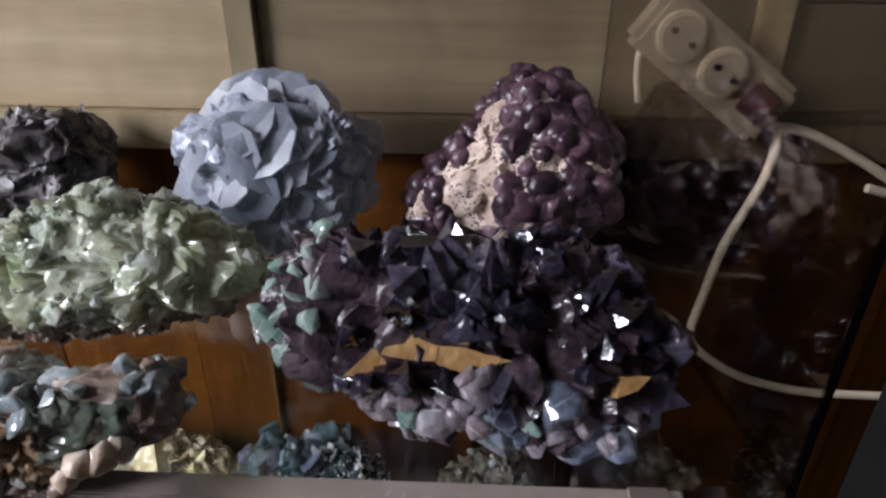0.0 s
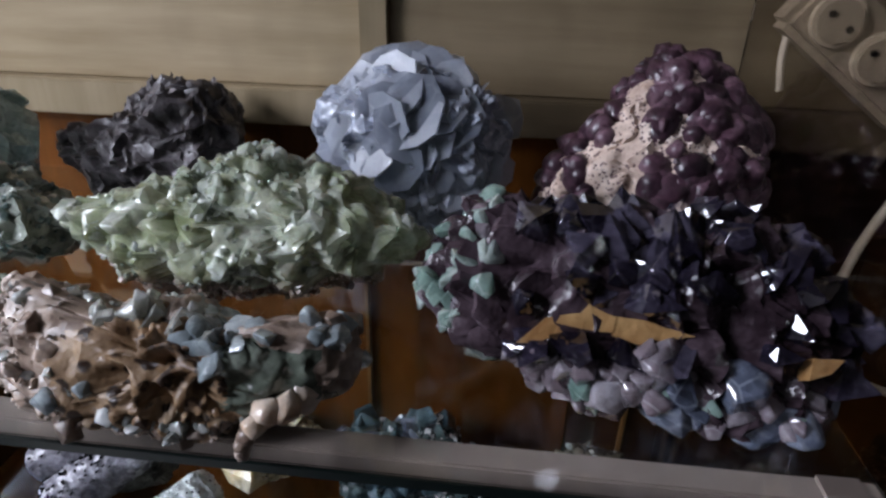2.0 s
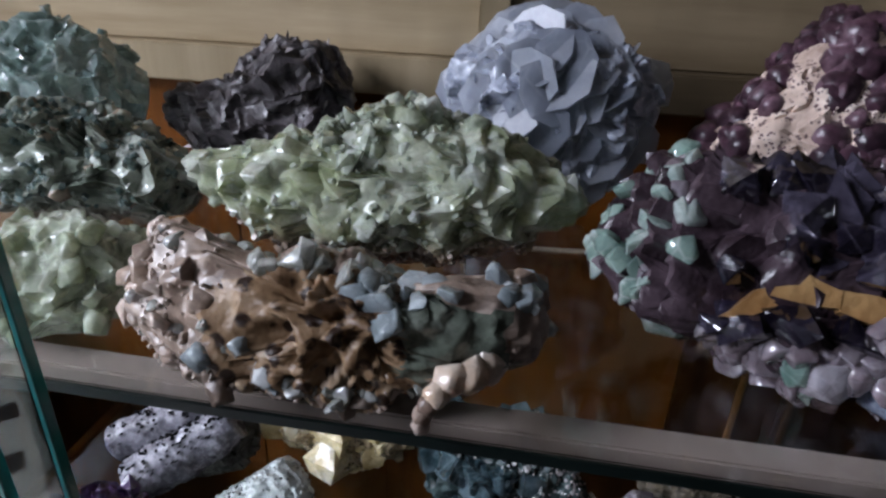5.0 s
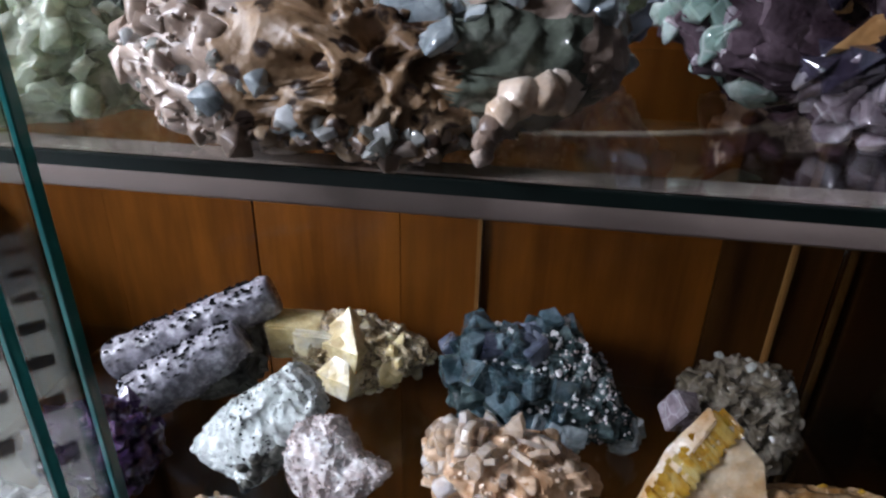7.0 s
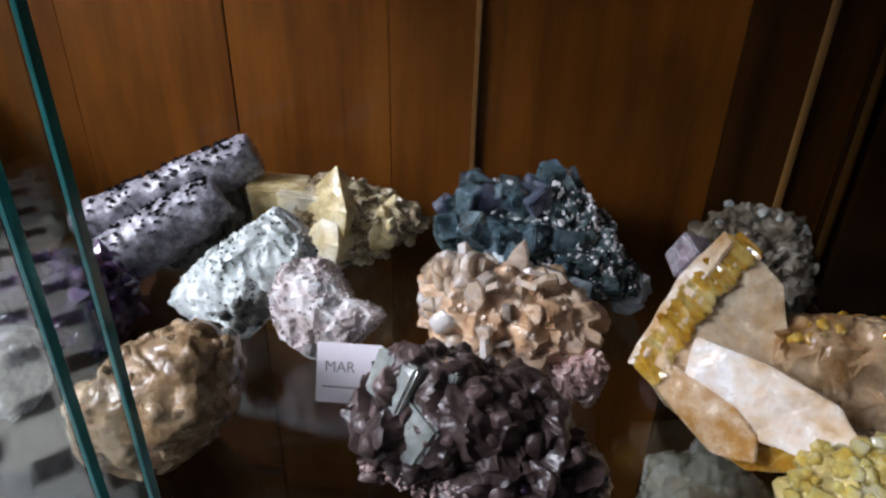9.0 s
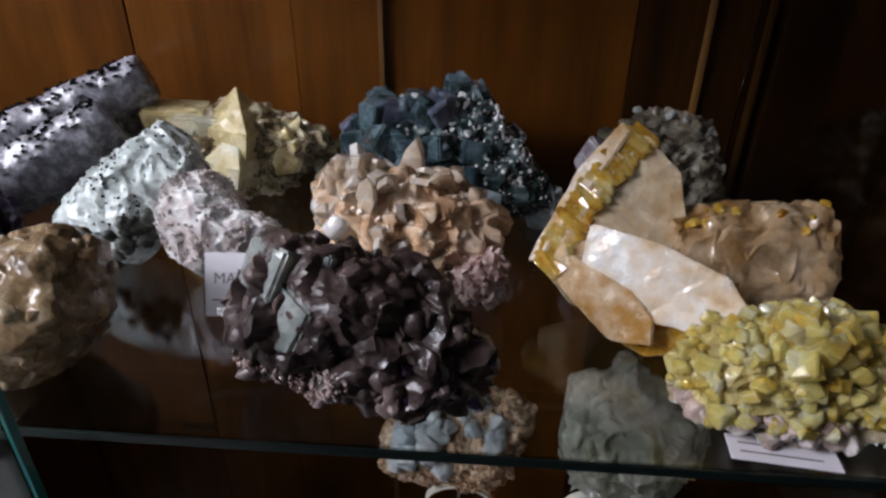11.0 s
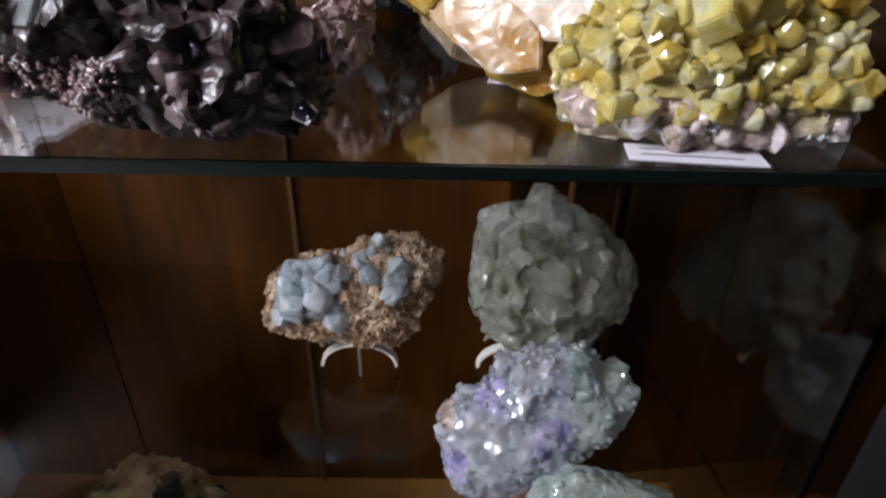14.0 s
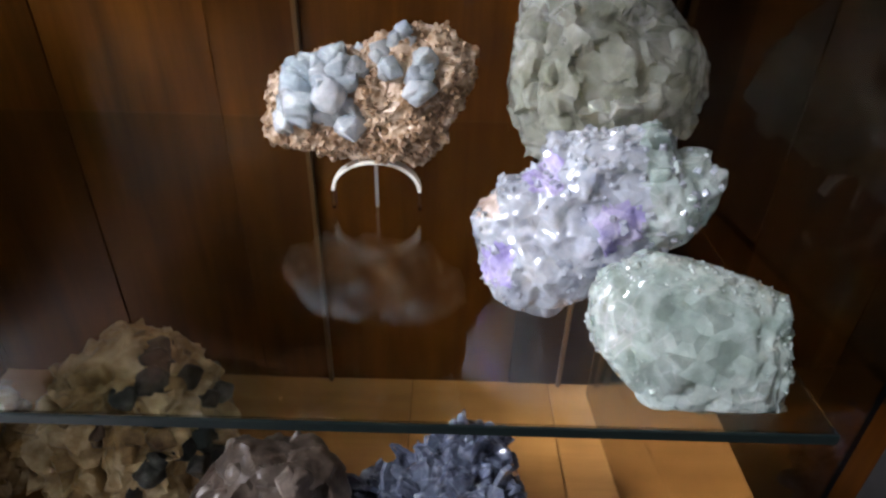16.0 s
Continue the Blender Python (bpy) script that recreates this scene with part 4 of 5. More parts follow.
s.grow("chunk", 14, (0.007, 0.015), WHITE_EDGE, lambda p, n: (p - s.mid).dot(UP) < -0.020 and p.x > -0.02, sink=0.6)
s.grow("chunk", 30, (0.008, 0.018), PINKISH, lambda p, n: p.x < -0.05, sink=0.74, name="nodule")
s.grow("chunk", 24, (0.006, 0.013), WHITE_EDGE, lambda p, n: p.x < -0.035, sink=0.62)
s.grow("bud", 16, (0.005, 0.011), POROUS, lambda p, n: abs(p.x) < 0.06, sink=0.7, name="nodule")
s.frost(420, (0.0015, 0.004), PINKISH, "chunk", lambda p, n: p.x < -0.05 or p.z < 0.012, label="pinkish grainy crust")
for x, u, o, w in ((0.070, -0.010, 0.014, 0.016), (0.062, -0.013, 0.020, 0.017), (0.054, -0.016, 0.024, 0.016), (0.050, -0.022, 0.026, 0.013), (0.047, -0.027, 0.026, 0.011), (0.045, -0.032, 0.025, 0.010), (0.044, -0.036, 0.024, 0.009)):
    ob = new("nodule", crystal_mesh("bud", ORANGE if u > -0.025 else PINKISH, int(x * 1000)))
    ob.parent = s.body
    ob.matrix_basis = Matrix.LocRotScale(s.mid + Vector((x, 0, 0)) + UP * u + OUT * o, Euler((x * 90, u * 70, 0)), (w, w, w * 1.15))

# ---- middle shelf ----
G2 = "minerals on the middle shelf"
s = Stone("mineral_specimen", (-0.478, 0.475, 1.010), [5.0, 5.6, 6.0, 4.8, 3.6, 3.2, 3.0, 3.6, 5.0, 5.6, 5.2, 5.0, 4.4, 4.4, 5.0, 5.2], 0.034, S2, DARK_CRUST, "grey double roll of mineral dotted with black specks", 0.006, 40, 0.0021, 70, 6, seed=12, group=G2)


def roll(a, b, w, seed):
    """A thick sugary roll between two places, its lower end broken off flat, dotted with dark grains."""
    r = random.Random(seed)
    a, b = Vector(a), Vector(b)
    along = (b - a).normalized()
    side = along.cross(Vector((0, 0, 1))).normalized()
    top = side.cross(along)
    bm = bmesh.new()
    rings = []
    for i in range(61):
        f = i / 60
        rad = w * (1 - 0.30 * f ** 6) * (0.86 if i == 0 else 1.0)
        ring = []
        for k in range(44):
            t = k * math.tau / 44
            d = side * math.cos(t) + top * (math.sin(t) if math.sin(t) > 0 else 1.5 * math.sin(t))
            p = a.lerp(b, f) + d * rad
            p += d * (0.0030 * noise.fractal(p * 45, 0.9, 2.0, 3) + 0.0007 * noise.noise(p * 420))
            ring.append(bm.verts.new((p.x, p.y, max(p.z, 0.001))))
        rings.append(ring)
    for p, q in zip(rings, rings[1:]):
        for k in range(44):
            bm.faces.new((p[k], p[(k + 1) % 44], q[(k + 1) % 44], q[k]))
    bm.faces.new(rings[0][::-1])
    bm.faces.new(rings[-1])
    body = part("roll", bm, SPECKLED, s.body, "grey sugary crust", smooth=True)
    vs, fs = [], []
    for _ in range(170):
        t, f = r.uniform(0.1, 0.95) * math.pi, r.uniform(0.02, 0.98)
        d = side * math.cos(t) + top * math.sin(t)
        p, z = a.lerp(b, f) + d * (w * (1 - 0.30 * f ** 6) + 0.0006), r.uniform(0.0016, 0.0034)
        k = len(vs)
        vs += [p + z * e for e in (along, side, d, -along, -side, -d)]
        fs += [(k + i, k + j, k + m) for i, j, m in ((0, 1, 2), (1, 3, 2), (3, 4, 2), (4, 0, 2), (1, 0, 5), (3, 1, 5), (4, 3, 5), (0, 4, 5))]
    me = bpy.data.meshes.new("speck")
    me.from_pydata(vs, [], fs)
    me.materials.append(BLACK_GRAIN)
    dots = new("speck", me)
    dots.parent = body
    tagged(dots, "black glossy specks", kind="stuff")


roll((-0.088, -0.045, 0.052), (0.066, 0.012, 0.120), 0.021, 1)
roll((-0.052, -0.075, 0.034), (0.046, -0.026, 0.092), 0.022, 2)

s = Stone("mineral_specimen", (-0.335, 0.500, 1.021), [8.8, 6.0, 3.4, 3.4, 3.6, 3.4, 3.6, 5.9, 8.6, 5.3, 3.2, 3.6, 5.1, 4.7, 4.9, 6.4], 0.035, S2, CITRINE_ROCK, "yellow crystal group with one tall pointed crystal", 0.007, 45, 0.0028, 94, 6, seed=13, group=G2)
for x, y, z, sx, sz, mat in ((0.005, -0.012, 0.078, 0.078, 0.062, CITRINE), (0.004, -0.036, 0.052, 0.056, 0.05, CITRINE), (0.045, -0.02, 0.055, 0.04, 0.045, CITRINE)):
    ob = new("crystal", crystal_mesh("point", mat, int(x * 1000)))
    ob.parent = s.body
    ob.matrix_basis = Matrix.LocRotScale((x, y, z), Euler((-0.15, 0.1, x * 20)), (sx, sx, sz))
for x, y, z, w in ((-0.055, -0.01, 0.072, 0.055), (-0.028, -0.012, 0.068, 0.05)):
    ob = new("crystal", crystal_mesh("cube", CITRINE, 2))
    ob.parent = s.body
    ob.matrix_basis = Matrix.LocRotScale((x, y, z), Euler((0.2, 0.05, 0.2)), (w, 0.035, 0.04))
s.grow("chunk", 30, (0.008, 0.018), CITRINE, lambda p, n: p.x > 0.0, sink=0.62)
s.frost(160, (0.0014, 0.0028), CITRINE_ROCK, "knob", label="rusty grains")

s = Stone("mineral_specimen", (-0.141, 0.475, 1.022), [7.5, 6.3, 6.0, 6.4, 5.0, 4.8, 6.2, 8.0, 9.0, 8.2, 5.1, 4.0, 3.8, 4.3, 6.4, 10.6], 0.038, S2, BLUE_ROCK, "dark blue crystal cluster sprinkled with white druse", 0.008, 42, 0.0035, 81, 6, seed=14, group=G2)
s.grow("cube", 40, (0.014, 0.028), DEEP_BLUE, lambda p, n: p.x < 0.03, sink=0.55, tilt=0.4)
s.grow("cube", 9, (0.014, 0.022), SLATE_BLUE, lambda p, n: p.x < 0.0 and p.z > 0.06, sink=0.45, tilt=0.5)
s.frost(420, (0.0022, 0.0056), SNOW, "knob", lambda p, n: p.z > 0.05 and p.x > -0.05 and noise.noise(p * 55) > -0.05, label="white sparkling druse")
s.frost(520, (0.0015, 0.004), PINKWHITE, "chunk", lambda p, n: p.x > 0.02, label="white grey grains")
s.grow("cube", 16, (0.010, 0.020), BLUE_CUBE, lambda p, n: p.z < 0.035 and p.x > 0.0, sink=0.4)

s = Stone("mineral_specimen", (0.049, 0.470, 1.024), [4.7, 4.7, 5.0, 4.2, 4.0, 4.4, 4.8, 5.4, 5.2, 4.2, 3.2, 3.0, 4.0, 6.6, 6.0, 4.9], 0.035, S2, SMOKY_Q, "brownish quartz lump with a pale lilac cube", 0.008, 45, 0.0035, 87, 6, seed=15, group=G2)
s.grow("chunk", 48, (0.0049, 0.0152), SMOKY_Q, lambda p, n: p.z > 0.03, sink=0.62)
s.grow("chunk", 11, (0.0058, 0.0140), WHITE_EDGE, lambda p, n: p.z > 0.085, sink=0.62)
ob = new("crystal", crystal_mesh("cube", LILAC, 1))
ob.parent = s.body
ob.matrix_basis = Matrix.LocRotScale((-0.062, -0.036, 0.072), Euler((0.4, 0.3, 0.5)), (0.024, 0.024, 0.028))

s = Stone("mineral_specimen", (-0.376, 0.370, 1.019), [4.3, 6.0, 6.1, 6.1, 4.0, 3.3, 3.2, 3.5, 4.5, 6.9, 5.4, 4.9, 5.1, 3.9, 3.3, 3.3], 0.03, S2, MINT, "mint white mineral with a black crusted band", 0.0035, 40, 0.0008, 90, 6, seed=16, group=G2)
s.grow("knob", 26, (0.008, 0.016), DARK_CRUST, lambda p, n: -0.008 < p.x < 0.024 and p.z < 0.05, sink=0.6, name="dark_crust", label="black crust")
s.frost(150, (0.0016, 0.0034), BLACK_GRAIN, "chunk", lambda p, n: p.z > 0.03 and p.x > -0.02, name="speck", label="black specks")
s.frost(320, (0.0014, 0.003), MINT, "knob", lambda p, n: p.z > 0.02, label="white sugary grains")
s = Stone("mineral_specimen", (-0.307, 0.345, 1.010), [5.4, 2.9, 2.6, 2.8, 3.7, 3.7, 4.1, 4.1, 3.6, 3.7, 3.4, 3.4, 3.6, 3.3, 3.6, 4.0], 0.026, S2, PINKWHITE, "small pinkish white sparkling mineral", 0.005, 36, 0.0010, 80, 6, seed=17, group=G2)
s.frost(420, (0.0016, 0.0036), PINKWHITE, "chunk", lambda p, n: p.z > 0.03, label="sparkling white druse")

s = Stone("mineral_specimen", (-0.163, 0.350, 1.020), [7.2, 5.4, 4.4, 3.6, 3.4, 3.8, 5.1, 6.6, 6.6, 5.6, 4.1, 3.5, 3.6, 4.1, 5.0, 6.5], 0.03, S2, ORANGE, "orange brown rock with a fan of peach crystals", 0.006, 40, 0.0030, 60, 6, seed=18, group=G2)
s.grow("blade", 26, (0.022, 0.040), PEACH, lambda p, n: -0.030 < p.x < 0.030 and n.dot(OUT) > 0.3, sink=0.52, stretch=(0.5, 2.6, 1.1), tilt=0.25)
s.grow("bud", 34, (0.012, 0.024), PEACH, lambda p, n: p.x < -0.03, sink=0.72)
s.grow("bud", 30, (0.010, 0.020), ORANGE, lambda p, n: p.x > -0.03, sink=0.74)
s.frost(180, (0.0016, 0.0036), ORANGE, "cube", label="orange sparkling grains")
s = Stone("mineral_specimen", (-0.104, 0.318, 0.995), [1.7, 2.0, 1.8, 1.9, 1.4, 1.2, 1.2, 1.5, 2.2, 2.1, 1.7, 1.4, 1.3, 1.5, 1.6, 1.5], 0.014, S2, ROSE, "small rose pink crystal lump", 0.003, 70, 0.0014, 162, 6, seed=19, group=G2)
s.grow("chunk", 48, (0.0024, 0.0058), ROSE, sink=0.52)


# golden calcite: a toothed plate, two frosted blades and a milky block, grown together
s = Stone("mineral_specimen", (0.085, 0.335, 1.008), [5.0, 5.6, 5.2, 4.0, 3.6, 3.9, 4.8, 6.4, 6.3, 4.8, 4.3, 4.5, 4.4, 5.0, 5.4, 5.4], 0.03, S2, BLOCK, "golden calcite group with toothed plate and frosted blades", 0.003, 40, 0.0012, 60, 6, seed=20, group=G2, square=0.45, pits=0.006, pit_scale=34)
cal = s.body
O = s.base
part("plate", slab([(-0.060, 0.306, 1.006), (-0.040, 0.290, 0.988), (0.000, 0.290, 0.976), (0.040, 0.322, 1.005), (0.030, 0.352, 1.062), (0.006, 0.366, 1.084), (-0.022, 0.348, 1.060), (-0.052, 0.318, 1.026)], 0.030, 1, O), GOLD_MILK, cal, "milky tan plate")
for k in range(34):
    f = k / 33
    bend = math.sin(f * math.pi)
    ob = new("tooth", crystal_mesh("cube", GOLD, k))
    ob.parent = cal
    ob.matrix_basis = Matrix.LocRotScale(Vector((-0.060 + 0.066 * f - 0.005 * bend, 0.306 + 0.060 * f + 0.006, 1.004 + 0.078 * f + 0.002 * bend)) - O, Euler((0.55, -0.78 + 0.12 * math.sin(k * 2.1), 0.45)), (0.0058, 0.024, 0.0105 + 0.0025 * math.sin(k * 1.3)))
part("rim", slab([(-0.074, 0.322, 1.004), (-0.066, 0.312, 1.012), (-0.006, 0.366, 1.086), (-0.010, 0.378, 1.090), (-0.040, 0.358, 1.062)], 0.014, 7, O), FROSTED, cal, "whitish back rim")
part("blade", slab([(-0.036, 0.308, 1.042), (-0.043, 0.294, 1.008), (-0.002, 0.267, 0.997), (0.038, 0.245, 0.998), (0.049, 0.250, 1.020), (0.040, 0.262, 1.032), (0.004, 0.284, 1.042)], 0.016, 2, O), FROSTED, cal, "frosted white blade")
part("blade", slab([(-0.048, 0.302, 1.022), (-0.046, 0.290, 0.994), (-0.022, 0.268, 0.978), (0.002, 0.258, 0.984), (0.002, 0.264, 1.000), (-0.012, 0.276, 1.012)], 0.016, 3, O), FROSTED, cal, "frosted white blade")
part("blade", slab([(-0.040, 0.300, 1.000), (-0.022, 0.284, 0.972), (0.004, 0.268, 0.967), (0.042, 0.254, 0.985), (0.046, 0.258, 1.012), (0.000, 0.284, 1.006)], 0.042, 4, O), GOLD, cal, "amber underside")
s.grow("chunk", 13, (0.0049, 0.0140), GOLD, lambda p, n: p.z > 0.05, sink=0.68)

s = Stone("mineral_specimen", (-0.375, 0.232, 1.009), [4.9, 5.0, 6.0, 5.2, 4.3, 3.8, 3.9, 4.1, 5.1, 5.4, 5.3, 4.9, 4.7, 4.2, 4.1, 4.1], 0.035, S2, BROWN_STONE, "brown rounded translucent stone with a crystal top", 0.004, 22, 0.0012, 45, 6, seed=21, group=G2, smooth=True, grit=0.0003)
s.grow("chunk", 20, (0.008, 0.016), BROWN_STONE, lambda p, n: p.z > 0.055, sink=0.62)

s = Stone("mineral_specimen", (-0.175, 0.232, 1.006), [7.3, 5.7, 5.1, 4.4, 4.5, 5.2, 6.6, 7.3, 8.1, 6.4, 4.7, 4.2, 4.2, 5.0, 6.8, 8.2], 0.036, S2, MAUVE, "dark mauve brown rock set with grey cubes", 0.008, 36, 0.0022, 60, 6, seed=22, group=G2, pits=0.008, pit_scale=30)
for x, u, o, w, turn in ((-0.030, 0.004, 0.015, 0.036, (0.62, 0.72, 0.15)), (-0.042, 0.032, 0.014, 0.030, (0.8, 0.2, 0.5)), (-0.002, 0.014, 0.016, 0.026, (0.3, 0.5, 0.9)), (-0.016, 0.034, 0.012, 0.022, (0.9, 0.3, 0.6))):
    ob = new("crystal", crystal_mesh("cube", GREY_CUBE, int(w * 1000)))
    ob.parent = s.body
    ob.matrix_basis = Matrix.LocRotScale(s.mid + Vector((x, 0, 0)) + UP * u + OUT * o, Vector((-0.55, -0.45, 0.72)).to_track_quat("Z", "Y") @ Euler([0.35 * t for t in turn]).to_quaternion(), (w, w, w))
    tagged(ob, "grey green translucent cube")
s.grow("bud", 60, (0.008, 0.018), MAUVE, sink=0.74)
s.grow("chunk", 20, (0.008, 0.016), AMETHYST, lambda p, n: p.x > 0.02 and p.z < 0.05, sink=0.7)
s.grow("chunk", 26, (0.006, 0.012), MAUVE_PALE, lambda p, n: p.z < 0.03, sink=0.66)
s.frost(420, (0.0018, 0.0046), ROSE, "chunk", lambda p, n: p.x < 0.0 and p.z < 0.035, label="pinkish grainy crust")

s = Stone("mineral_specimen", (0.076, 0.225, 0.992), [6.0, 5.6, 4.3, 3.6, 3.5, 3.4, 3.9, 5.5, 7.0, 6.2, 4.1, 3.3, 3.1, 3.4, 4.4, 6.0], 0.026, S2, LEMON_ROCK, "lemon yellow crystal cluster on whitish matrix", 0.006, 45, 0.0028, 81, 6, seed=23, group=G2)
s.grow("cube", 90, (0.005, 0.0095), LEMON, lambda p, n: p.z > 0.016, sink=0.28, tilt=0.9)
s.grow("bud", 240, (0.006, 0.013), LEMON, lambda p, n: p.z > 0.014, sink=0.35, tilt=0.8)
s.grow("cube", 26, (0.007, 0.012), LEMON, lambda p, n: abs(p.x - 0.01) < 0.024 and p.z > 0.035, sink=-0.25, tilt=0.5)
s.grow("cube", 40, (0.005, 0.010), LEMON, lambda p, n: p.z > 0.018, sink=0.3)
s.grow("bud", 40, (0.008, 0.016), PALE_ROSE, lambda p, n: p.z < 0.020, sink=0.66, name="nodule")
s.frost(380, (0.0016, 0.0040), PINKWHITE, "chunk", lambda p, n: p.z < 0.022, label="whitish mauve crust")

tip = new("crystal", crystal_mesh("point", TAN, 3))
tip.parent = s.body
tip.matrix_basis = Matrix.LocRotScale((0.058, -0.006, 0.026), Euler((0.3, 1.45, 0.1)), (0.022, 0.022, 0.034))
tagged(tip, "tan pointed crystal")
s = Stone("mineral_specimen", (-0.520, 0.34, 0.997), [5.5, 5.2, 4.9, 3.7, 3.4, 3.7, 4.3, 5.2, 5.8, 5.2, 4.3, 3.5, 3.4, 3.8, 5.4, 5.0], 0.03, S2, AMETHYST, "deep purple amethyst lump", 0.007, 45, 0.0035, 81, 6, seed=24, group=G2)
s.grow("point", 40, (0.012, 0.022), AMETHYST, sink=0.35)
s = Stone("mineral_specimen", (-0.530, 0.250, 0.994), [5.3, 4.7, 5.0, 4.1, 3.8, 4.0, 3.9, 4.4, 5.6, 5.1, 4.6, 3.8, 3.6, 4.1, 4.2, 4.6], 0.03, S2, WHITE_STONE, "smooth white lilac stone", 0.005, 30, 0.0021, 54, 6, seed=25, group=G2, smooth=True)

s.grow("bud", 18, (0.012, 0.024), WHITE_STONE, sink=0.80, name="nodule")

# ---- lower shelf ----
G3 = "minerals on the lower shelf"
s = Stone("mineral_specimen", (-0.119, 0.392, 0.755), [6.6, 8.2, 7.0, 5.0, 3.7, 3.4, 4.4, 6.0, 7.6, 8.2, 5.6, 4.4, 4.2, 4.9, 5.7, 5.9], 0.022, S3 + 0.034, SANDY, "sandy brown matrix slab with pale blue crystals", 0.006, 60, 0.0021, 162, 6, seed=26, group=G3)
s.grow("bud", 30, (0.018, 0.030), SKY_X, s.near(-0.034, -0.002, 0.026), sink=0.58, tilt=0.3)
s.grow("bud", 14, (0.012, 0.022), SKY_X, s.near(0.026, 0.014, 0.014), sink=0.5, tilt=0.3)
s.grow("bud", 10, (0.010, 0.018), SKY_X, s.near(0.026, 0.036, 0.013), sink=0.5, tilt=0.3)
s.grow("bud", 4, (0.012, 0.020), SKY_X, s.near(0.002, 0.022, 0.012), sink=0.5)
s.frost(2100, (0.0018, 0.0038), SANDY, "cube", label="glittering sandy crust")
QUARTZ_EDGE = [(31, 6.6), (63, 5.8), (90, 7.3), (112, 6.2), (137, 7.4), (154, 6.5), (195, 6.6), (229, 7.6), (266, 7.1), (298, 7.0), (335, 7.3), (352, 8.9)]
s = Stone("mineral_specimen", (0.043, 0.387, 0.781), QUARTZ_EDGE, 0.034, S3 + 0.034, QUARTZ, "large grey green translucent quartz with broken faces", 0.0030, 45, 0.0018, 55, 6, seed=27, group=G3, grit=0.0001, cuts=9)
s.grow("bud", 26, (0.016, 0.034), QUARTZ, sink=0.86, tilt=0.4)
VIOLET_EDGE = [(11, 7.8), (27, 8.0), (36, 6.4), (50, 6.8), (86, 4.9), (120, 4.8), (139, 3.8), (157, 5.1), (181, 6.8), (217, 7.6), (249, 6.8), (271, 5.2), (298, 4.7), (321, 3.9), (347, 6.4)]
s = Stone("mineral_specimen", (0.020, 0.272, 0.731), VIOLET_EDGE, 0.03, S3, VIOLET_BLUE, "pale violet blue mineral crust with violet patches", 0.004, 34, 0.0012, 60, 6, seed=28, group=G3, pits=0.005, pit_scale=22, smooth=True, grit=0.0004,
          zones=[(VIOLET_SPOT, lambda p: math.hypot(p.x - 0.012, p.dot(UP) + 0.006) < 0.013 or math.hypot(p.x + 0.030, p.dot(UP) - 0.022) < 0.012 or math.hypot(p.x + 0.055, p.dot(UP) + 0.030) < 0.010),
                 (PINKISH, lambda p: math.hypot(p.x + 0.060, p.dot(UP) - 0.006) < 0.008), (AQUA, lambda p: p.x > 0.028)])
s.grow("chunk", 22, (0.005, 0.011), VIOLET_BLUE, sink=0.7)
s.grow("chunk", 16, (0.010, 0.020), AQUA, lambda p, n: p.x > 0.020, sink=0.7)
s.grow("chunk", 8, (0.008, 0.014), VIOLET_SPOT, s.near(0.012, -0.006, 0.014), sink=0.65)
s.frost(240, (0.0015, 0.0035), VIOLET_BLUE, "cube", label="sparkling violet white crust")
AQUA_EDGE = [(6, 5.3), (20, 5.2), (51, 3.5), (104, 3.8), (119, 4.3), (147, 5.0), (161, 5.2), (177, 5.1), (194, 4.9), (228, 4.3), (247, 5.0), (276, 5.2), (298, 5.6), (317, 6.9), (338, 5.8), (353, 5.1)]
s = Stone("mineral_specimen", (0.063, 0.202, 0.705), AQUA_EDGE, 0.014, S3, AQUA, "pale aqua mineral slab with a grainy glittering face", 0.0012, 60, 0.0005, 95, 6, seed=29, group=G3, square=0.4, smooth=True, grit=0.0004)
s.frost(160, (0.0012, 0.0026), AQUA, "chunk", label="sparkling aqua grains")
s.grow("chunk", 24, (0.0024, 0.0064), AQUA, sink=0.65)

# ---- floor of the case ----
G4 = "minerals on the case floor"
s = Stone("mineral_specimen", (-0.358, 0.36, 0.415), [8.0, 8.4, 9.0, 9.8, 10.2, 9.8, 9.0, 8.4, 8.4, 9, 9, 9, 9, 9, 9, 8.4], 0.06, BASE, STRAW_BLACK, "straw coloured mineral with black patches", 0.012, 35, 0.0056, 54, 6, seed=30, group=G4)
s.grow("chunk", 40, (0.012, 0.03), STRAW_BLACK, sink=0.68)
s.grow("bud", 30, (0.018, 0.034), DARK_CRUST, lambda p, n: p.x > 0.02 and p.z > 0.08, sink=0.74, name="dark_crust", label="black crust")
s = Stone("mineral_specimen", (-0.565, 0.38, 0.365), [7, 6, 6, 6, 6, 6, 6, 6.5, 7, 6, 6, 6, 6, 6, 6, 6.5], 0.05, BASE, STRAW_BLACK, "straw coloured pale mineral lump", 0.012, 35, 0.0056, 54, 6, seed=31, group=G4)
s.grow("chunk", 26, (0.014, 0.030), STRAW_BLACK, sink=0.70)
s = Stone("mineral_specimen", (-0.205, 0.275, 0.405), [6.8, 7.0, 7.4, 7.6, 8.0, 7.8, 7.4, 7, 7, 7, 7, 7, 7, 7, 7, 7], 0.045, BASE, PINK_GREY, "smooth pinkish grey translucent stone", 0.004, 25, 0.0042, 33, 6, seed=32, group=G4)
s.grow("bud", 22, (0.014, 0.030), PINK_GREY, sink=0.80, name="nodule")
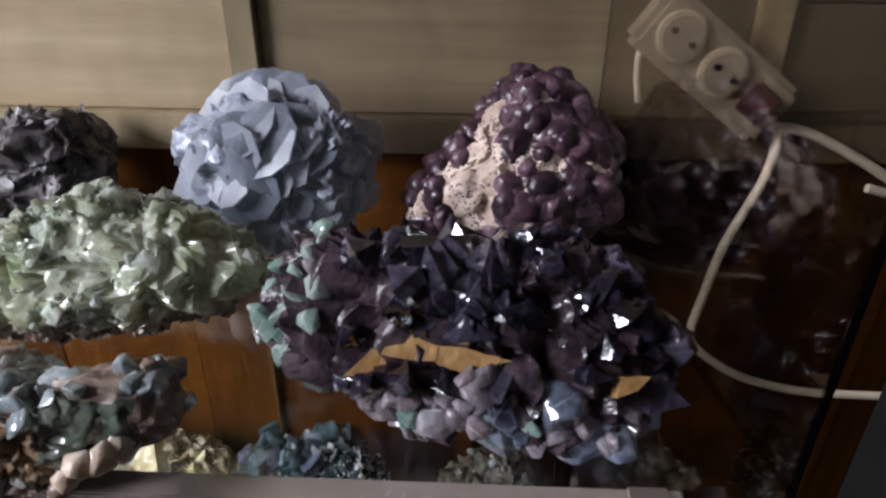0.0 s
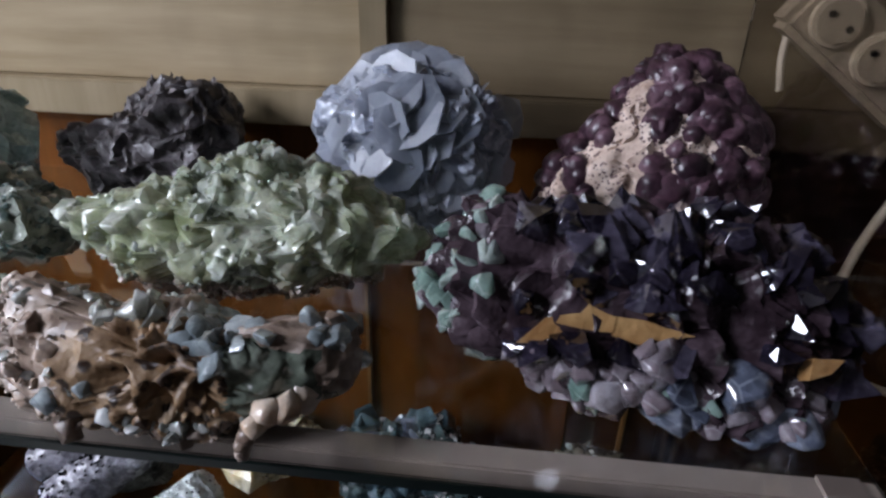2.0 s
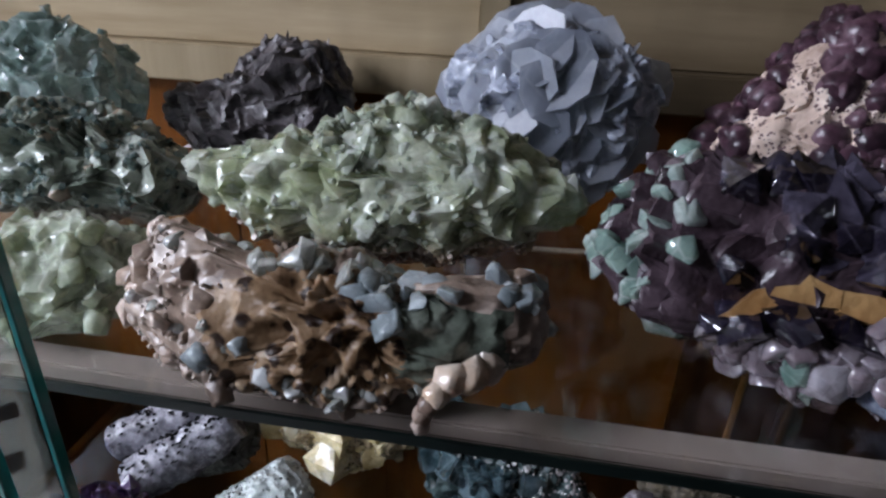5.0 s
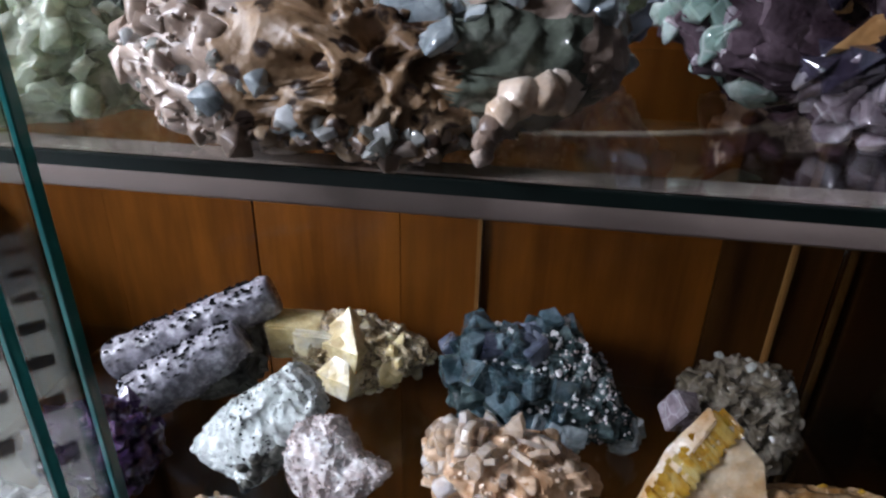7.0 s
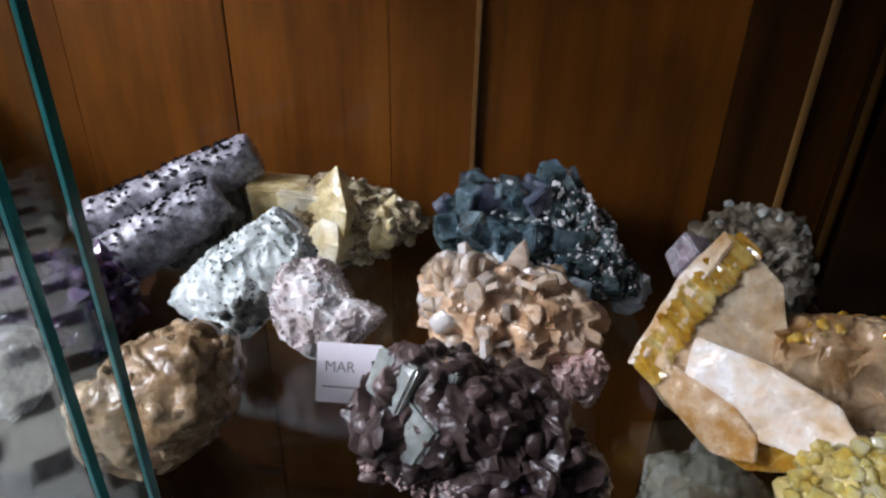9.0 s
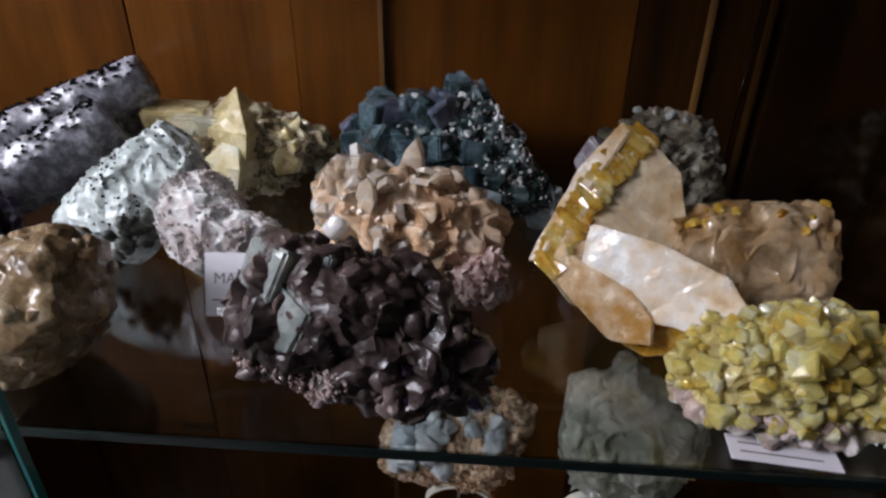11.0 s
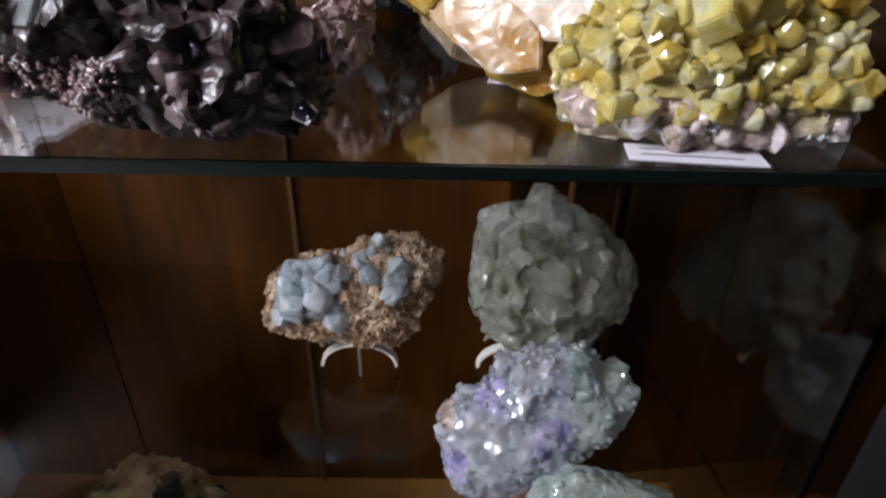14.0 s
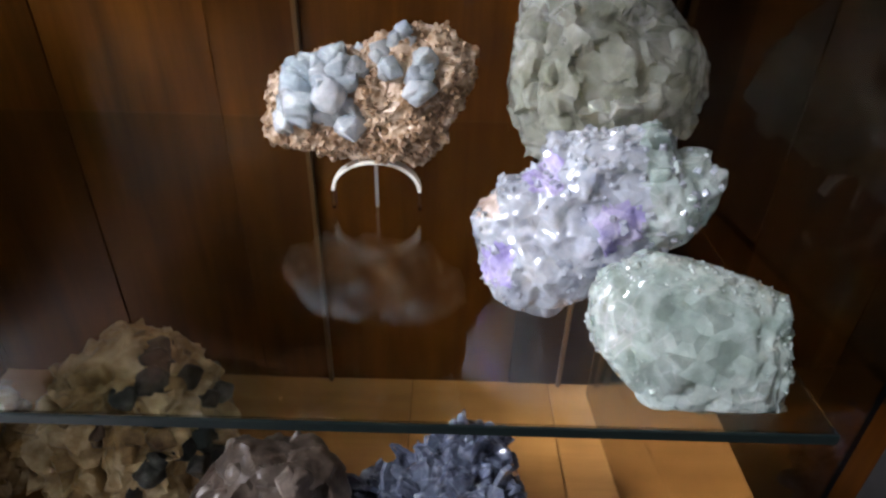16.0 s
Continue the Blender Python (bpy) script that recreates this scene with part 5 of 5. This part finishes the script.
s = Stone("mineral_specimen", (-0.070, 0.300, 0.395), [7.6, 8.4, 9.6, 9.0, 5.6, 4.4, 4.6, 6.0, 8.4, 8, 7, 7, 7, 7, 7, 7.2], 0.045, BASE, SLATE_BLUE, "slate blue bladed crystal cluster", 0.010, 40, 0.0042, 60, 6, seed=33, group=G4)
s.grow("blade", 60, (0.025, 0.05), SLATE_BLUE, sink=0.5, stretch=(0.6, 1.6, 1.0), tilt=0.4)


# ---- stands, cards, cables ----
def stand(x, y):
    """A small white easel: an arched band, a back prop and two feet."""
    root = tagged(anchor("display_stand", x, y, S3), "small white plastic easel stand", "stand", "easel stands on the lower shelf")
    bm = bmesh.new()
    rings = []
    for k in range(25):
        a = math.pi * k / 24
        c, z = 0.034 * math.cos(a), 0.016 + 0.025 * math.sin(a)
        i, j = 0.0315 * math.cos(a), 0.016 + 0.0225 * math.sin(a)
        rings.append([bm.verts.new((c, -0.004, z)), bm.verts.new((c, 0.004, z)), bm.verts.new((i, 0.004, j)), bm.verts.new((i, -0.004, j))])
    for r, q in zip(rings, rings[1:]):
        for k in range(4):
            bm.faces.new((r[k], r[(k + 1) % 4], q[(k + 1) % 4], q[k]))
    bm.faces.new(rings[0][::-1])
    bm.faces.new(rings[-1])
    bmesh.ops.recalc_face_normals(bm, faces=bm.faces[:])
    part("arch", bm, PLASTIC, root)
    part("leg", box(-0.0345, -0.0315, -0.003, 0.003, 0.0, 0.0165, 0.0004), GLASS_CLEAR, root, "clear plastic leg")
    part("leg", box(0.0315, 0.0345, -0.003, 0.003, 0.0, 0.0165, 0.0004), GLASS_CLEAR, root, "clear plastic leg")
    part("prop", box(-0.0012, 0.0012, 0.000, 0.003, 0.0, 0.038, 0.0004), STEEL, root, "thin metal pin")


stand(-0.116, 0.372)
stand(0.022, 0.372)


def card(m, w, h, lines, label, text=""):
    """A small printed card, h along its own y."""
    ob = part("label_card", box(-w / 2, w / 2, -h / 2, h / 2, 0, 0.0006), PAPER)
    ob.matrix_basis = m
    for x0, x1, y in lines:
        part("print_line", box(x0 * w - w / 2, x1 * w - w / 2, y * h - h / 2, y * h - h / 2 + 0.0012, 0.0006, 0.0008), INK, ob)
    if text:
        cu = bpy.data.curves.new("print", "FONT")
        cu.body, cu.size, cu.extrude = text, 0.011, 0.0001
        cu.materials.append(INK)
        t = new("print", cu)
        t.parent = ob
        t.matrix_basis = pose(-w / 2 + 0.006, 0.001, 0.0007)
    return tagged(ob, label, "card", "name cards beside the minerals")


card(pose(0.060, 0.193, S2, 0, 0, -6), 0.056, 0.018, [(0.1, 0.5, 0.65), (0.1, 0.85, 0.3)], "white printed card under the yellow cluster")
card(pose(0.003, 0.300, S2, 0, 0, -12), 0.046, 0.02, [(0.1, 0.7, 0.6), (0.1, 0.5, 0.3)], "white printed card beside the calcite")
card(pose(-0.272, 0.297, S2 + 0.0225, 68, 0, 3), 0.048, 0.045, [(0.1, 0.75, 0.25)], "white printed card leaning upright", "MAR")
card(pose(-0.158, 0.298, S2, 0, 0, -4), 0.040, 0.022, [(0.1, 0.7, 0.5)], "white printed card before the orange rock")
card(pose(0.128, 0.214, S2 + 0.0145, 78, 0, 10), 0.015, 0.029, [(0.2, 0.8, 0.6)], "small white card standing beside the yellow cluster")
card(pose(-0.020, 0.330, S3 , 0, 0, 3), 0.03, 0.02, [(0.1, 0.7, 0.5)], "small blank white card beside the quartz")
card(pose(0.10, 0.52, S1, 0, 0, 0), 0.045, 0.03, [(0.1, 0.7, 0.5)], "white card at the back of the upper shelf")
card(pose(-0.470, 0.535, S1, 0, 0, 0), 0.045, 0.012, [(0.1, 0.7, 0.5)], "white card at the back of the upper shelf")


def power_strip():
    root = tagged(anchor("power_strip", 0.222, BACK - 0.008, 1.482), "white two-socket power strip hanging on the wall", "power strip")
    root.rotation_euler = (0, radians(36), 0)
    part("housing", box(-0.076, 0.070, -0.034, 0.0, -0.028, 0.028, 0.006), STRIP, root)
    for x in (-0.046, 0.001):
        bm = bmesh.new()
        bmesh.ops.create_cone(bm, cap_ends=True, segments=36, radius1=0.0205, radius2=0.0198, depth=0.006, matrix=pose(x, -0.036, 0, 90, 0, 0))
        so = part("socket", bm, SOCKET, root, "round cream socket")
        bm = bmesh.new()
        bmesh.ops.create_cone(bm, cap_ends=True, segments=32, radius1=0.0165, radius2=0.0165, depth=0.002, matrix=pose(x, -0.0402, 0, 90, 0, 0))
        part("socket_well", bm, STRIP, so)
        for dx in (-0.0095, 0.0095):
            bm = bmesh.new()
            bmesh.ops.create_cone(bm, cap_ends=True, segments=12, radius1=0.0027, radius2=0.0027, depth=0.002, matrix=pose(x + dx, -0.0415, 0, 90, 0, 0))
            part("pin_hole", bm, BLACK, so)
    part("switch", box(0.030, 0.058, -0.040, -0.033, -0.014, 0.014, 0.002), DARKRED, root, "dark red rocker switch")


power_strip()
W = BACK - 0.02
tagged(part("cable", tube([(0.20, W, 1.50), (0.22, W, 1.455), (0.262, W, 1.435), (0.32, W, 1.425), (0.40, W, 1.385), (0.41, W, 1.37), (0.385, W, 1.375)], 0.0045), CORD), "white power cable looping from the strip", "cable")
tagged(part("cable", tube([(0.293, W, 1.43), (0.280, W - 0.02, 1.39), (0.255, W - 0.03, 1.33), (0.246, W - 0.03, 1.27), (0.243, W - 0.03, 1.225), (0.265, W - 0.03, 1.20), (0.31, W - 0.03, 1.175), (0.38, W - 0.03, 1.160), (0.50, W - 0.03, 1.158)], 0.0042), CORD), "white cable hanging down behind the case", "cable")
tagged(part("cable", tube([(0.18, W, 1.62), (0.172, W, 1.55), (0.160, W, 1.49), (0.165, W, 1.45)], 0.003), CORD), "thin pale cable on the pine wall", "cable")
tagged(part("cable", tube([(-0.47, BACK, 1.29), (-0.424, BACK - 0.006, 1.268), (-0.365, BACK - 0.008, 1.258), (-0.291, BACK - 0.008, 1.246), (-0.214, BACK - 0.008, 1.250), (-0.139, BACK - 0.008, 1.249), (-0.045, BACK - 0.008, 1.255), (0.035, BACK - 0.006, 1.265), (0.085, BACK, 1.285)], 0.0026), CORD_DULL), "thin pale cable slung along the panelling", "cable")


# ---- floor tiles, seen in the door glass ----
def octagon_tile():
    bm = bmesh.new()
    w, c = 0.0985, 0.066
    rim = [(-w + c, -w), (w - c, -w), (w, -w + c), (w, w - c), (w - c, w), (-w + c, w), (-w, w - c), (-w, -w + c)]
    top = [bm.verts.new((x, y, 0.0)) for x, y in rim]
    low = [bm.verts.new((x * 1.01, y * 1.01, -0.006)) for x, y in rim]
    bm.faces.new(top)
    for k in range(8):
        bm.faces.new((low[k], low[(k + 1) % 8], top[(k + 1) % 8], top[k]))
    me = bpy.data.meshes.new("tile")
    bm.to_mesh(me)
    bm.free()
    me.materials.append(TILE)
    return me


tile_mesh = octagon_tile()
for i in range(-14, -3):
    for j in range(-13, -2):
        t = new("tile", tile_mesh)
        t.parent = bpy.data.objects["floor"]
        t.location = (i * 0.2, j * 0.2, 0)
